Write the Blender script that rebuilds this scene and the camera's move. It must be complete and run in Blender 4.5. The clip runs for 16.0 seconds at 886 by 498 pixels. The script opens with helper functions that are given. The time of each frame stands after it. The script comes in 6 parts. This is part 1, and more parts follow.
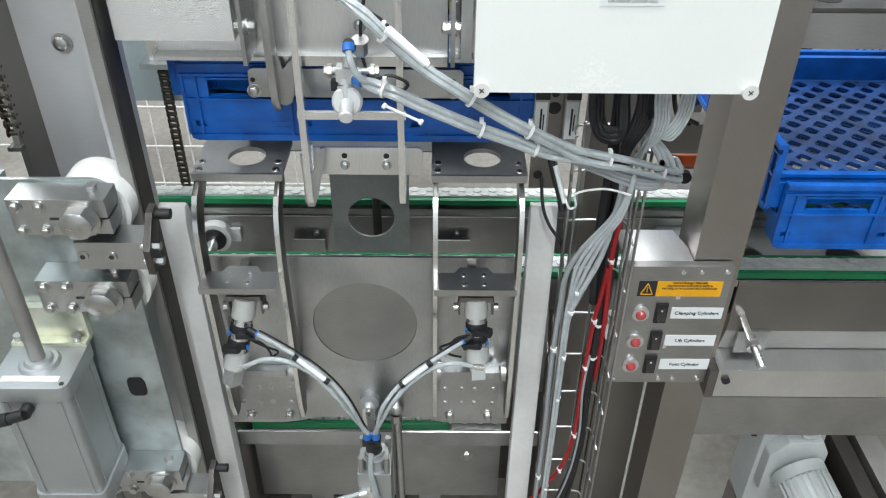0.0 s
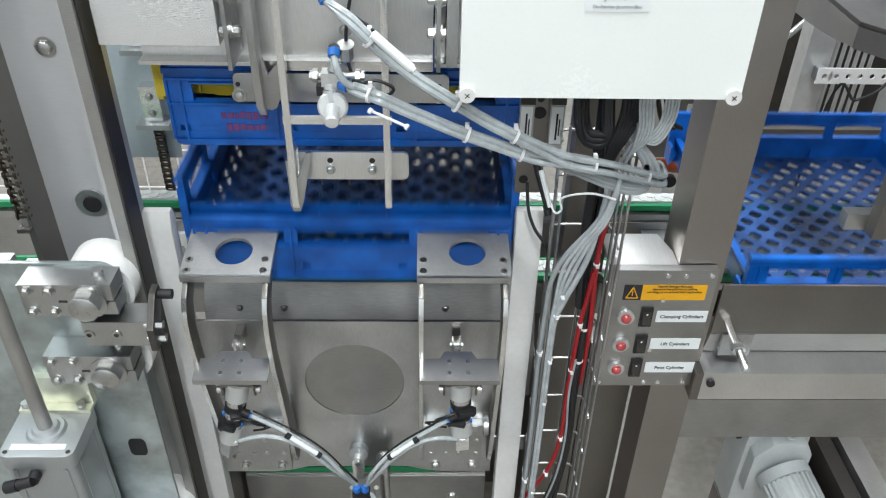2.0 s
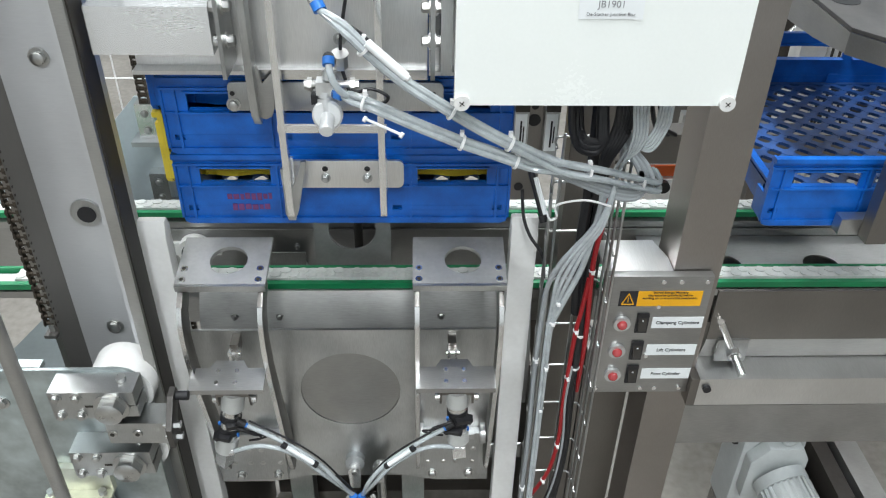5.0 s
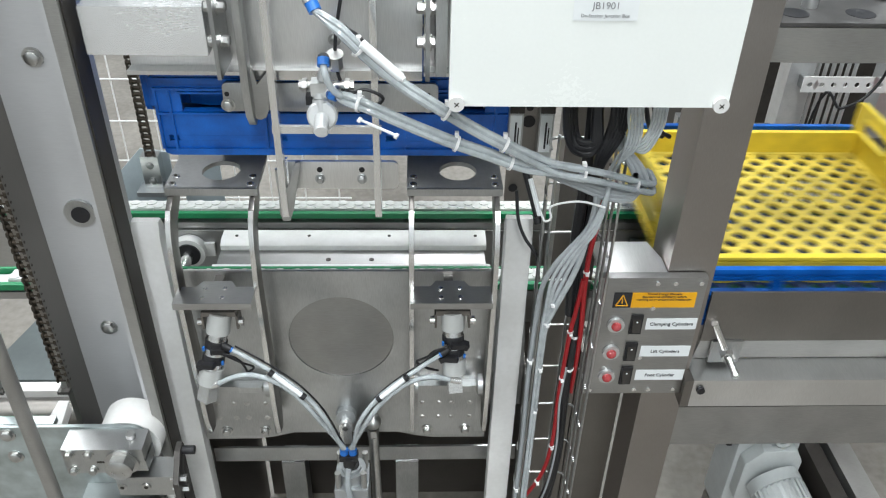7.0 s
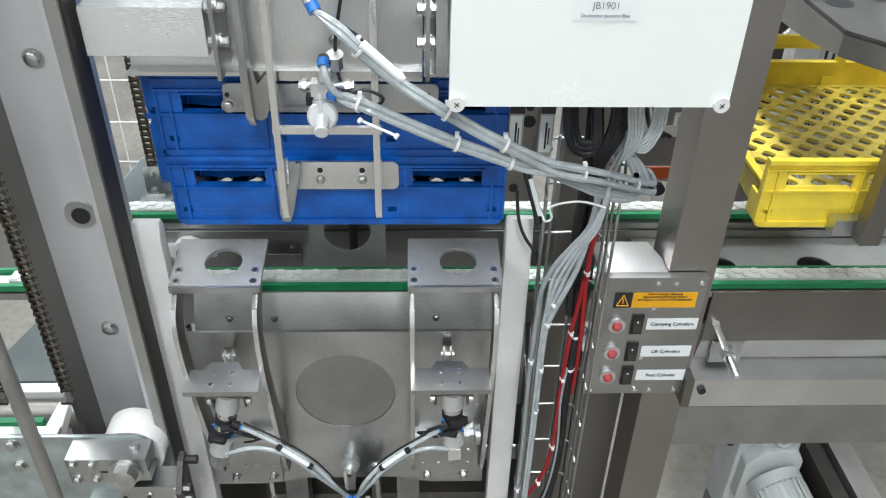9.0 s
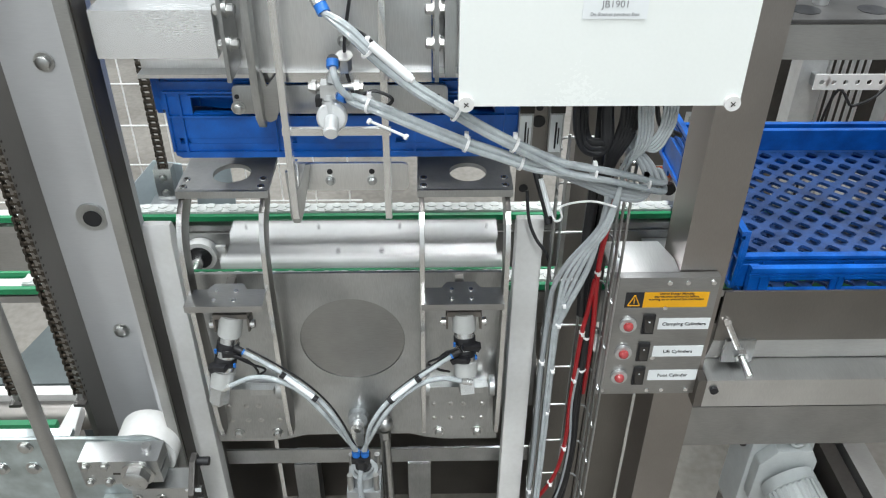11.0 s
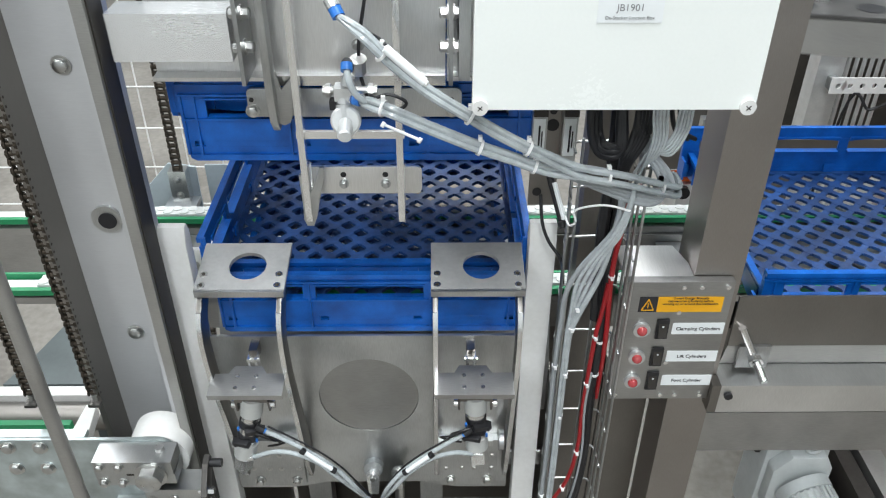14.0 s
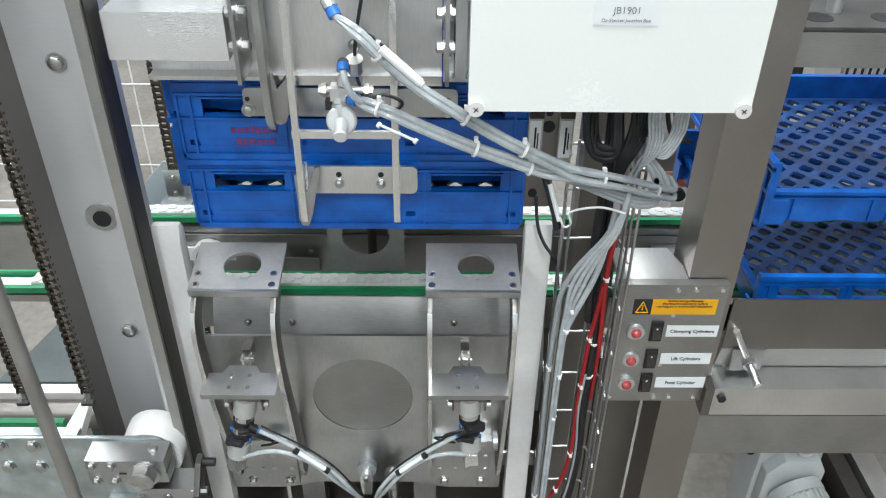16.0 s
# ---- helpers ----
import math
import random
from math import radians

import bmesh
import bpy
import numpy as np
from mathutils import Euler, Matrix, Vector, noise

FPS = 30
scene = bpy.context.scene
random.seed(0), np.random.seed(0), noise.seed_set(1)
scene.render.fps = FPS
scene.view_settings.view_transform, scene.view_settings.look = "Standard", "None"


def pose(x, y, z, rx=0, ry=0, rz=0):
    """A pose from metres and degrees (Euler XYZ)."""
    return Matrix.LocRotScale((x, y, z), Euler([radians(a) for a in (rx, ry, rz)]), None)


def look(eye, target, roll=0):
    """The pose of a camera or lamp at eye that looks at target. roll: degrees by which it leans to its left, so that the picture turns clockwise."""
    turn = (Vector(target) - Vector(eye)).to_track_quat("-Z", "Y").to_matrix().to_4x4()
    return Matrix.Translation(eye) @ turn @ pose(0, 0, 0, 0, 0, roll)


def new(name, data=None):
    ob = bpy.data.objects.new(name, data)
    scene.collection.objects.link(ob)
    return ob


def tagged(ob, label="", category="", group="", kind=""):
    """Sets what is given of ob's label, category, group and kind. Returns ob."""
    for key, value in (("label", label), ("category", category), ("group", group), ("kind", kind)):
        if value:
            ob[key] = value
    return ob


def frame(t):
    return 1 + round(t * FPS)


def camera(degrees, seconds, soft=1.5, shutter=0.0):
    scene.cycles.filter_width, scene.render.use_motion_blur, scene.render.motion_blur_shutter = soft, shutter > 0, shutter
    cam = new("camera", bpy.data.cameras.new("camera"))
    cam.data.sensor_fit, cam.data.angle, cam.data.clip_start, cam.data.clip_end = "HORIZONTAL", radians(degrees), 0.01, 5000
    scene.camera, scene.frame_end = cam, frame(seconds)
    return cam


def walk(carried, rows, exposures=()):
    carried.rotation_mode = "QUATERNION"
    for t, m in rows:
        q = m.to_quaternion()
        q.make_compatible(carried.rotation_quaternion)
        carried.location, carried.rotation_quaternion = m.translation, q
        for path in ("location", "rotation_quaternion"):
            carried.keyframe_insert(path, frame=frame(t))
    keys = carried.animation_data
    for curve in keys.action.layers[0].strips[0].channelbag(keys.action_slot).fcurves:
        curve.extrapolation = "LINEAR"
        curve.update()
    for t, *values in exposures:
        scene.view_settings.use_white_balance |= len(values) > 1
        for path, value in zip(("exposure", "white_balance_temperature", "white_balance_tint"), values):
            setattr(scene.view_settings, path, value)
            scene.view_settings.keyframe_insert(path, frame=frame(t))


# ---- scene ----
cam = camera(57.15, 16.0, soft=1.15, shutter=0.5)
PATH = [
    (0, (0.0014, 0.0001, 1.7495), (0.0061, 0.8088, 1.1613), 0.61),
    (0.5, (0.0016, -0.0003, 1.7504), (0.0084, 0.8090, 1.1631), 0.87),
    (1, (0.0002, 0.0027, 1.7563), (0.0130, 0.8102, 1.1666), 1.23),
    (1.5, (0.0009, 0.0006, 1.7538), (0.0188, 0.8102, 1.1671), 1.22),
    (2, (0.0015, 0.0005, 1.7515), (0.0232, 0.8115, 1.1669), 1.17),
    (2.5, (0.0008, 0.0012, 1.7513), (0.0241, 0.8128, 1.1676), 1.10),
    (3, (-0.0005, 0.0005, 1.7507), (0.0233, 0.8131, 1.1684), 1.08),
    (3.5, (-0.0008, -0.0011, 1.7503), (0.0232, 0.8136, 1.1710), 0.93),
    (4, (-0.0014, -0.0003, 1.7507), (0.0232, 0.8159, 1.1736), 0.90),
    (6.5, (0.0010, 0.0019, 1.7526), (0.0365, 0.8178, 1.1754), 1.33),
    (7, (0.0001, -0.0002, 1.7506), (0.0350, 0.8173, 1.1757), 1.39),
    (7.5, (0.0000, 0.0014, 1.7528), (0.0342, 0.8187, 1.1776), 1.38),
    (8, (-0.0006, -0.0008, 1.7495), (0.0339, 0.8183, 1.1770), 1.35),
    (8.5, (0.0014, 0.0004, 1.7504), (0.0359, 0.8186, 1.1765), 1.29),
    (9, (0.0000, 0.0000, 1.7500), (0.0344, 0.8179, 1.1757), 1.26),
    (11.5, (0.0006, 0.0007, 1.7476), (0.0189, 0.8204, 1.1751), 0.26),
    (12, (0.0003, 0.0008, 1.7478), (0.0160, 0.8209, 1.1757), 0.22),
    (12.5, (0.0013, 0.0018, 1.7476), (0.0133, 0.8222, 1.1759), 0.29),
    (13, (0.0017, 0.0033, 1.7483), (0.0101, 0.8230, 1.1755), 0.34),
    (13.5, (-0.0018, 0.0012, 1.7476), (0.0059, 0.8221, 1.1765), 0.27),
    (14, (-0.0004, 0.0020, 1.7480), (0.0058, 0.8235, 1.1778), 0.06),
    (14.5, (-0.0025, 0.0005, 1.7466), (0.0060, 0.8230, 1.1780), 0.07),
    (15, (-0.0013, 0.0012, 1.7476), (0.0090, 0.8229, 1.1778), 0.30),
    (15.5, (0.0008, 0.0027, 1.7478), (0.0113, 0.8242, 1.1778), 0.49),
    (16, (0.0010, 0.0032, 1.7489), (0.0123, 0.8246, 1.1787), 0.72),
]
walk(cam, [(t, look(e, g, r)) for t, e, g, r in PATH])

# ---- light: factory hall with ceiling luminaires ----
FLOOR = -0.45
world = bpy.data.worlds.new("hall_air")
scene.world = world
world.use_nodes = True
world.node_tree.nodes["Background"].inputs[0].default_value = (0.95, 0.98, 1.0, 1)
world.node_tree.nodes["Background"].inputs[1].default_value = 0.09
scene.view_settings.exposure = -0.05


def hall_lamp(x, y, z, sx, sy, power):
    d = bpy.data.lights.new("ceiling_tube", "AREA")
    d.shape, d.size, d.size_y, d.energy, d.color = "RECTANGLE", sx, sy, power, (0.935, 0.98, 1.0)
    ob = new("ceiling_tube", d)
    ob.location = (x, y, z)
    return ob


for lx in (-3.2, 0.2, 3.6):
    for ly in (-2.6, 0.9, 4.4):
        hall_lamp(lx, ly, 4.4, 0.5, 2.2, {-3.2: 104, 0.2: 156, 3.6: 36}[lx])


# ---- materials ----
def material(name, base, rough=0.5, metal=0.0, vary=0.12, scale=9.0, grain=140.0, bump=0.05, stretch=(1, 1, 1), transmission=0.0, coat=0.0, stain=None, emit=0.0):
    m = bpy.data.materials.new(name)
    m.use_nodes = True
    nt = m.node_tree
    b = nt.nodes["Principled BSDF"]
    b.inputs["Metallic"].default_value = metal
    b.inputs["Roughness"].default_value = rough
    b.inputs["Transmission Weight"].default_value = transmission
    b.inputs["Coat Weight"].default_value = coat
    tc = nt.nodes.new("ShaderNodeTexCoord")
    mp = nt.nodes.new("ShaderNodeMapping")
    mp.inputs["Scale"].default_value = stretch
    nt.links.new(tc.outputs["Object"], mp.inputs[0])
    big = nt.nodes.new("ShaderNodeTexNoise")
    big.inputs["Scale"].default_value, big.inputs["Detail"].default_value = scale, 5
    fine = nt.nodes.new("ShaderNodeTexNoise")
    fine.inputs["Scale"].default_value, fine.inputs["Detail"].default_value = grain, 3
    nt.links.new(tc.outputs["Object"], big.inputs[0])
    nt.links.new(mp.outputs[0], fine.inputs[0])
    info = nt.nodes.new("ShaderNodeObjectInfo")
    add = nt.nodes.new("ShaderNodeMath")
    add.operation = "MULTIPLY_ADD"
    add.inputs[1].default_value = 0.6
    nt.links.new(big.outputs[0], add.inputs[0])
    mix2 = nt.nodes.new("ShaderNodeMath")
    mix2.operation = "MULTIPLY_ADD"
    mix2.inputs[1].default_value, mix2.inputs[2].default_value = 0.25, 0.08
    nt.links.new(fine.outputs[0], mix2.inputs[0])
    nt.links.new(mix2.outputs[0], add.inputs[2])
    ramp = nt.nodes.new("ShaderNodeValToRGB")
    ramp.color_ramp.elements[0].position, ramp.color_ramp.elements[1].position = 0.37, 0.63
    ramp.color_ramp.elements[0].color = (*[c * (1 - vary) for c in (stain or base)], 1)
    ramp.color_ramp.elements[1].color = (*[min(1, c * (1 + vary)) for c in base], 1)
    nt.links.new(add.outputs[0], ramp.inputs[0])
    hsv = nt.nodes.new("ShaderNodeHueSaturation")
    var = nt.nodes.new("ShaderNodeMath")
    var.operation = "MULTIPLY_ADD"
    var.inputs[1].default_value, var.inputs[2].default_value = vary * 0.5, 1 - vary * 0.25
    nt.links.new(info.outputs["Random"], var.inputs[0])
    nt.links.new(var.outputs[0], hsv.inputs["Value"])
    nt.links.new(ramp.outputs[0], hsv.inputs["Color"])
    nt.links.new(hsv.outputs[0], b.inputs["Base Color"])
    rr = nt.nodes.new("ShaderNodeMath")
    rr.operation = "MULTIPLY_ADD"
    rr.inputs[1].default_value, rr.inputs[2].default_value = 0.25, max(0.02, rough - 0.12)
    nt.links.new(add.outputs[0], rr.inputs[0])
    nt.links.new(rr.outputs[0], b.inputs["Roughness"])
    if bump:
        bp = nt.nodes.new("ShaderNodeBump")
        bp.inputs["Strength"].default_value, bp.inputs["Distance"].default_value = bump, 0.002
        nt.links.new(fine.outputs[0], bp.inputs["Height"])
        nt.links.new(bp.outputs[0], b.inputs["Normal"])
    if emit:
        nt.links.new(hsv.outputs[0], b.inputs["Emission Color"])
        b.inputs["Emission Strength"].default_value = emit
    return m


STEEL = material("brushed_stainless", (0.475, 0.485, 0.485), 0.34, 1.0, 0.20, 9, 70, 0.05, (12, 12, 1))
STEEL_DULL = material("dull_rolled_stainless", (0.375, 0.37, 0.355), 0.46, 0.9, 0.16, 7, 60, 0.05, (1, 12, 12))
APRON = material("worn_stainless_apron", (0.36, 0.36, 0.35), 0.52, 0.8, 0.22, 9, 50, 0.05, (1, 10, 10))
STEEL_H = material("brushed_stainless_lengthwise", (0.43, 0.43, 0.425), 0.36, 1.0, 0.17, 7, 60, 0.04, (1, 14, 14))
STEEL_BROWN = material("ground_stainless_tube", (0.245, 0.23, 0.215), 0.40, 1.0, 0.10, 5, 90, 0.04, (8, 8, 1))
COLUMN = material("ground_stainless_column", (0.36, 0.335, 0.315), 0.36, 1.0, 0.10, 5, 90, 0.04, (8, 8, 1))
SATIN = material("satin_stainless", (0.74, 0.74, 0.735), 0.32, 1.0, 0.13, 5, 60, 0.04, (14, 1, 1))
PADM = material("scuffed_stainless", (0.46, 0.46, 0.455), 0.62, 0.9, 0.12, 18, 120, 0.06)
KNOBM = material("bead_blasted_aluminium", (0.72, 0.73, 0.73), 0.35, 0.45, 0.06, 20, 160, 0.03)
CHROME = material("chromed_steel", (0.82, 0.82, 0.81), 0.22, 0.85, 0.05, 12, 60, 0.0)
CAST = material("cast_aluminium", (0.66, 0.67, 0.67), 0.34, 0.75, 0.08, 30, 160, 0.03)
FADED = material("faded_ink", (0.20, 0.20, 0.21), 0.6, 0.0, 0.05, 20, 120, 0.0)
FASTENER = material("zinc_plated_fastener", (0.50, 0.50, 0.49), 0.30, 1.0, 0.10, 60, 300, 0.03)
TIEBEAM = material("satin_ground_tube", (0.88, 0.89, 0.90), 0.24, 0.75, 0.05, 5, 60, 0.03, (1, 14, 14))
BLACKENED = material("blackened_steel", (0.10, 0.095, 0.09), 0.42, 0.8, 0.3, 20, 90, 0.05)
BRIGHT = material("polished_steel", (0.80, 0.80, 0.79), 0.22, 1.0, 0.06, 10, 120, 0.02)
ZINC = material("galvanised_plate", (0.47, 0.535, 0.545), 0.33, 0.8, 0.28, 13, 30, 0.05, stain=(0.42, 0.465, 0.46))
PALE = material("pale_satin_plastic", (0.50, 0.51, 0.50), 0.32, 0.25, 0.06, 20, 120, 0.02)
PASSIVE = material("yellow_passivated_steel", (0.66, 0.67, 0.56), 0.32, 0.8, 0.15, 14, 60, 0.03)
ARM = material("flame_cut_stainless_arm", (0.21, 0.20, 0.19), 0.36, 1.0, 0.18, 16, 60, 0.05, (6, 6, 2))
ALU = material("anodised_aluminium", (0.42, 0.44, 0.45), 0.40, 0.75, 0.06, 8, 200, 0.03)
CREAM = material("painted_channel", (0.54, 0.545, 0.555), 0.42, 0.35, 0.06, 5, 70, 0.03, (1, 1, 8))
WHITE = material("white_enamel_sheet", (0.87, 0.90, 0.875), 0.25, 0.0, 0.02, 4, 200, 0.01)
NYLON = material("white_nylon", (0.80, 0.80, 0.79), 0.40, 0.0, 0.03, 10, 90, 0.04, stain=(0.74, 0.735, 0.715))
CHAINPL = material("white_chain_plastic", (0.64, 0.66, 0.635), 0.34, 0.0, 0.12, 22, 120, 0.05)
GREEN = material("green_wear_strip", (0.010, 0.22, 0.085), 0.38, 0.0, 0.12, 12, 90, 0.03, (1, 8, 8))
BLUE = material("blue_crate_plastic", (0.004, 0.114, 0.48), 0.31, 0.0, 0.24, 16, 90, 0.10, (3, 3, 22), stain=(0.003, 0.078, 0.36))
worn = BLUE.node_tree.nodes["Color Ramp"].color_ramp.elements.new(0.655)
worn.color = (0.030, 0.180, 0.56, 1)
YELLOW = material("yellow_crate_plastic", (0.82, 0.63, 0.055), 0.40, 0.0, 0.10, 16, 90, 0.08, (3, 3, 18), stain=(0.72, 0.55, 0.05))
# worn lattice floors; shade from stack and gripper is put into their colour
BLUE_FLOOR = material("scuffed_shaded_blue_crate_floor", (0.016, 0.062, 0.21), 0.36, 0.0, 0.30, 14, 90, 0.08, stain=(0.010, 0.036, 0.13))
YELLOW_FLOOR = material("scuffed_shaded_yellow_crate_floor", (0.68, 0.53, 0.075), 0.45, 0.0, 0.14, 14, 90, 0.08, stain=(0.50, 0.39, 0.06))
RED_PRINT = material("red_print", (0.13, 0.035, 0.13), 0.5, 0.0, 0.2, 40, 200, 0.0)
BLACK = material("black_rubber", (0.012, 0.012, 0.014), 0.45, 0.0, 0.2, 20, 150, 0.04)
DARK = material("dark_parts_and_shade", (0.05, 0.045, 0.04), 0.5, 0.5, 0.2, 10, 80, 0.05)
CHAIN = material("oiled_roller_chain", (0.05, 0.04, 0.03), 0.4, 0.7, 0.3, 60, 200, 0.1)
TUBE = material("clear_hose", (0.60, 0.65, 0.67), 0.16, 0.0, 0.14, 30, 120, 0.02, transmission=0.35)
GREYCABLE = material("grey_cable", (0.33, 0.355, 0.37), 0.35, 0.0, 0.08, 20, 120, 0.02)
REDCABLE = material("red_cable", (0.32, 0.010, 0.014), 0.35, 0.0, 0.1, 20, 120, 0.02)
TIE = material("white_nylon_tie", (0.85, 0.85, 0.85), 0.4, 0.0, 0.03, 20, 120, 0.0)
BLUEFIT = material("blue_collet", (0.02, 0.16, 0.55), 0.35, 0.0, 0.05, 20, 120, 0.0)
LABEL = material("white_label", (0.82, 0.85, 0.86), 0.4, 0.0, 0.02, 20, 120, 0.0)
INK = material("label_ink", (0.02, 0.02, 0.025), 0.6, 0.0, 0.02, 20, 120, 0.0)
AMBER = material("amber_label", (0.85, 0.42, 0.01), 0.4, 0.0, 0.04, 20, 120, 0.0)
LENS = material("red_lamp_lens", (0.46, 0.06, 0.065), 0.15, 0.0, 0.1, 20, 120, 0.0, coat=0.6)
# gripper top plate: its dark reflection is put into the base colour
DARKTOP = material("dark_reflection_plate", (0.085, 0.082, 0.08), 0.34, 0.4, 0.35, 9, 60, 0.04)
MOTOR = material("grey_motor_paint", (0.55, 0.58, 0.58), 0.4, 0.1, 0.08, 12, 90, 0.03)
CONCRETE = material("worn_concrete_floor", (0.245, 0.228, 0.205), 0.55, 0.0, 0.22, 1.6, 35, 0.1, stain=(0.175, 0.160, 0.140))
WALLM = material("hall_cladding", (0.60, 0.62, 0.63), 0.6, 0.0, 0.06, 0.6, 30, 0.02)
ORANGE = material("orange_plastic", (0.75, 0.13, 0.02), 0.4, 0.0, 0.05, 20, 120, 0.0)
STATION = material("painted_machine_panel", (0.45, 0.52, 0.55), 0.4, 0.2, 0.08, 4, 90, 0.02)
TRAYM = material("dull_sheet_metal", (0.11, 0.128, 0.13), 0.5, 0.3, 0.12, 6, 60, 0.03)
REDPAINT = material("red_machine_paint", (0.40, 0.03, 0.02), 0.4, 0.0, 0.1, 12, 90, 0.02)


# ---- mesh helpers ----
def box(bm, x0, x1, y0, y1, z0, z1, m=None):
    vs = [bm.verts.new((x, y, z)) for z in (z0, z1) for y in (y0, y1) for x in (x0, x1)]
    if m is not None:
        bmesh.ops.transform(bm, matrix=m, verts=vs)
    for f in ((0, 2, 3, 1), (4, 5, 7, 6), (0, 1, 5, 4), (2, 6, 7, 3), (0, 4, 6, 2), (1, 3, 7, 5)):
        bm.faces.new([vs[i] for i in f])
    return vs


def cyl(bm, a, b, r, seg=16, r2=None):
    a, b = Vector(a), Vector(b)
    q = (b - a).to_track_quat("Z", "Y").to_matrix()
    r2 = r if r2 is None else r2
    rings = []
    for p, rr in ((a, r), (b, r2)):
        rings.append([bm.verts.new(p + q @ Vector((rr * math.cos(2 * math.pi * i / seg), rr * math.sin(2 * math.pi * i / seg), 0))) for i in range(seg)])
    for i in range(seg):
        j = (i + 1) % seg
        bm.faces.new((rings[0][i], rings[0][j], rings[1][j], rings[1][i])).smooth = seg > 8
    bm.faces.new(rings[0][::-1])
    bm.faces.new(rings[1])


def smooth_path(pts, n=8):
    pts = [Vector(p) for p in pts]
    out = []
    for i in range(len(pts) - 1):
        p0, p1, p2, p3 = pts[max(i - 1, 0)], pts[i], pts[i + 1], pts[min(i + 2, len(pts) - 1)]
        for k in range(n):
            t = k / n
            out.append(0.5 * (2 * p1 + (p2 - p0) * t + (2 * p0 - 5 * p1 + 4 * p2 - p3) * t * t + (3 * p1 - p0 - 3 * p2 + p3) * t ** 3))
    out.append(pts[-1])
    return out


def hose(bm, pts, r, seg=8, n=8):
    path = smooth_path(pts, n)
    rings = []
    side = Vector((0.31, 0.2, 0.93))
    for i, p in enumerate(path):
        d = (path[min(i + 1, len(path) - 1)] - path[max(i - 1, 0)]).normalized()
        u = (side - d * side.dot(d)).normalized()
        v = d.cross(u)
        rings.append([bm.verts.new(p + r * (u * math.cos(2 * math.pi * k / seg) + v * math.sin(2 * math.pi * k / seg))) for k in range(seg)])
    for a, b in zip(rings, rings[1:]):
        for k in range(seg):
            bm.faces.new((a[k], a[(k + 1) % seg], b[(k + 1) % seg], b[k])).smooth = True
    bm.faces.new(rings[0][::-1])
    bm.faces.new(rings[-1])


def prism(bm, outline, axis, a, b):
    """An outline of pairs pushed along an axis: x takes (y, z), y takes (x, z), z takes (x, y)."""
    def at(p, w):
        return {"x": (w, p[0], p[1]), "y": (p[0], w, p[1]), "z": (p[0], p[1], w)}[axis]
    lo = [bm.verts.new(at(p, a)) for p in outline]
    hi = [bm.verts.new(at(p, b)) for p in outline]
    n = len(outline)
    bm.faces.new(lo[::-1])
    bm.faces.new(hi)
    for i in range(n):
        bm.faces.new((lo[i], lo[(i + 1) % n], hi[(i + 1) % n], hi[i]))
    bmesh.ops.recalc_face_normals(bm, faces=bm.faces[:])


def holed_plate(bm, x0, x1, z0, z1, holes, y0, y1, axis="y", seg=40):
    """A plate with round holes (cx, cz, r), each in its own column; cut as a grid of strips."""
    holes = sorted(holes)
    cuts = [x0] + [(a[0] + b[0]) / 2 for a, b in zip(holes, holes[1:])] + [x1]

    def at(p, w):
        return {"y": (p[0], w, p[1]), "z": (p[0], p[1], w), "x": (w, p[0], p[1])}[axis]
    for (cx, cz, r), lo, hi in zip(holes, cuts, cuts[1:]):
        inner, outer = [], []
        for k in range(seg):
            a = 2 * math.pi * (k + 0.5) / seg
            c, s = math.cos(a), math.sin(a)
            tx = ((hi - cx) if c > 0 else (lo - cx)) / c
            tz = ((z1 - cz) if s > 0 else (z0 - cz)) / s
            t = min(tx, tz)
            inner.append((cx + r * c, cz + r * s))
            outer.append([cx + t * c, cz + t * s])
        for qx, qz in ((lo, z0), (lo, z1), (hi, z0), (hi, z1)):
            k = min(range(seg), key=lambda i: (outer[i][0] - qx) ** 2 + (outer[i][1] - qz) ** 2)
            outer[k] = [qx, qz]
        ring = [[bm.verts.new(at(p, w)) for p in pts] for w in (y0, y1) for pts in (inner, outer)]
        for k in range(seg):
            j = (k + 1) % seg
            bm.faces.new((ring[0][k], ring[0][j], ring[1][j], ring[1][k]))
            bm.faces.new((ring[2][k], ring[3][k], ring[3][j], ring[2][j]))
            bm.faces.new((ring[0][k], ring[2][k], ring[2][j], ring[0][j])).smooth = True
            bm.faces.new((ring[1][k], ring[1][j], ring[3][j], ring[3][k]))
    bmesh.ops.remove_doubles(bm, verts=bm.verts[:], dist=0.00002)
    bmesh.ops.recalc_face_normals(bm, faces=bm.faces[:])


def part(name, bm, mat, parent=None, label="", bevel=0.0, at=None):
    me = bpy.data.meshes.new(name)
    if bevel:
        es = [e for e in bm.edges if len(e.link_faces) == 2 and e.calc_face_angle(0) > 0.6]
        bmesh.ops.bevel(bm, geom=es, offset=bevel, segments=2, profile=0.7, affect="EDGES", clamp_overlap=True)
    bm.to_mesh(me)
    bm.free()
    me.set_sharp_from_angle(angle=radians(38))
    me.materials.append(mat)
    ob = new(name, me)
    if parent is not None:
        ob.parent = parent
    if at is not None:
        ob.matrix_basis = at
    if label:
        ob["label"] = label
    return ob


def boxpart(name, x0, x1, y0, y1, z0, z1, mat, parent=None, bevel=0.002, label="", at=None):
    bm = bmesh.new()
    box(bm, x0, x1, y0, y1, z0, z1)
    return part(name, bm, mat, parent, label, bevel, at)


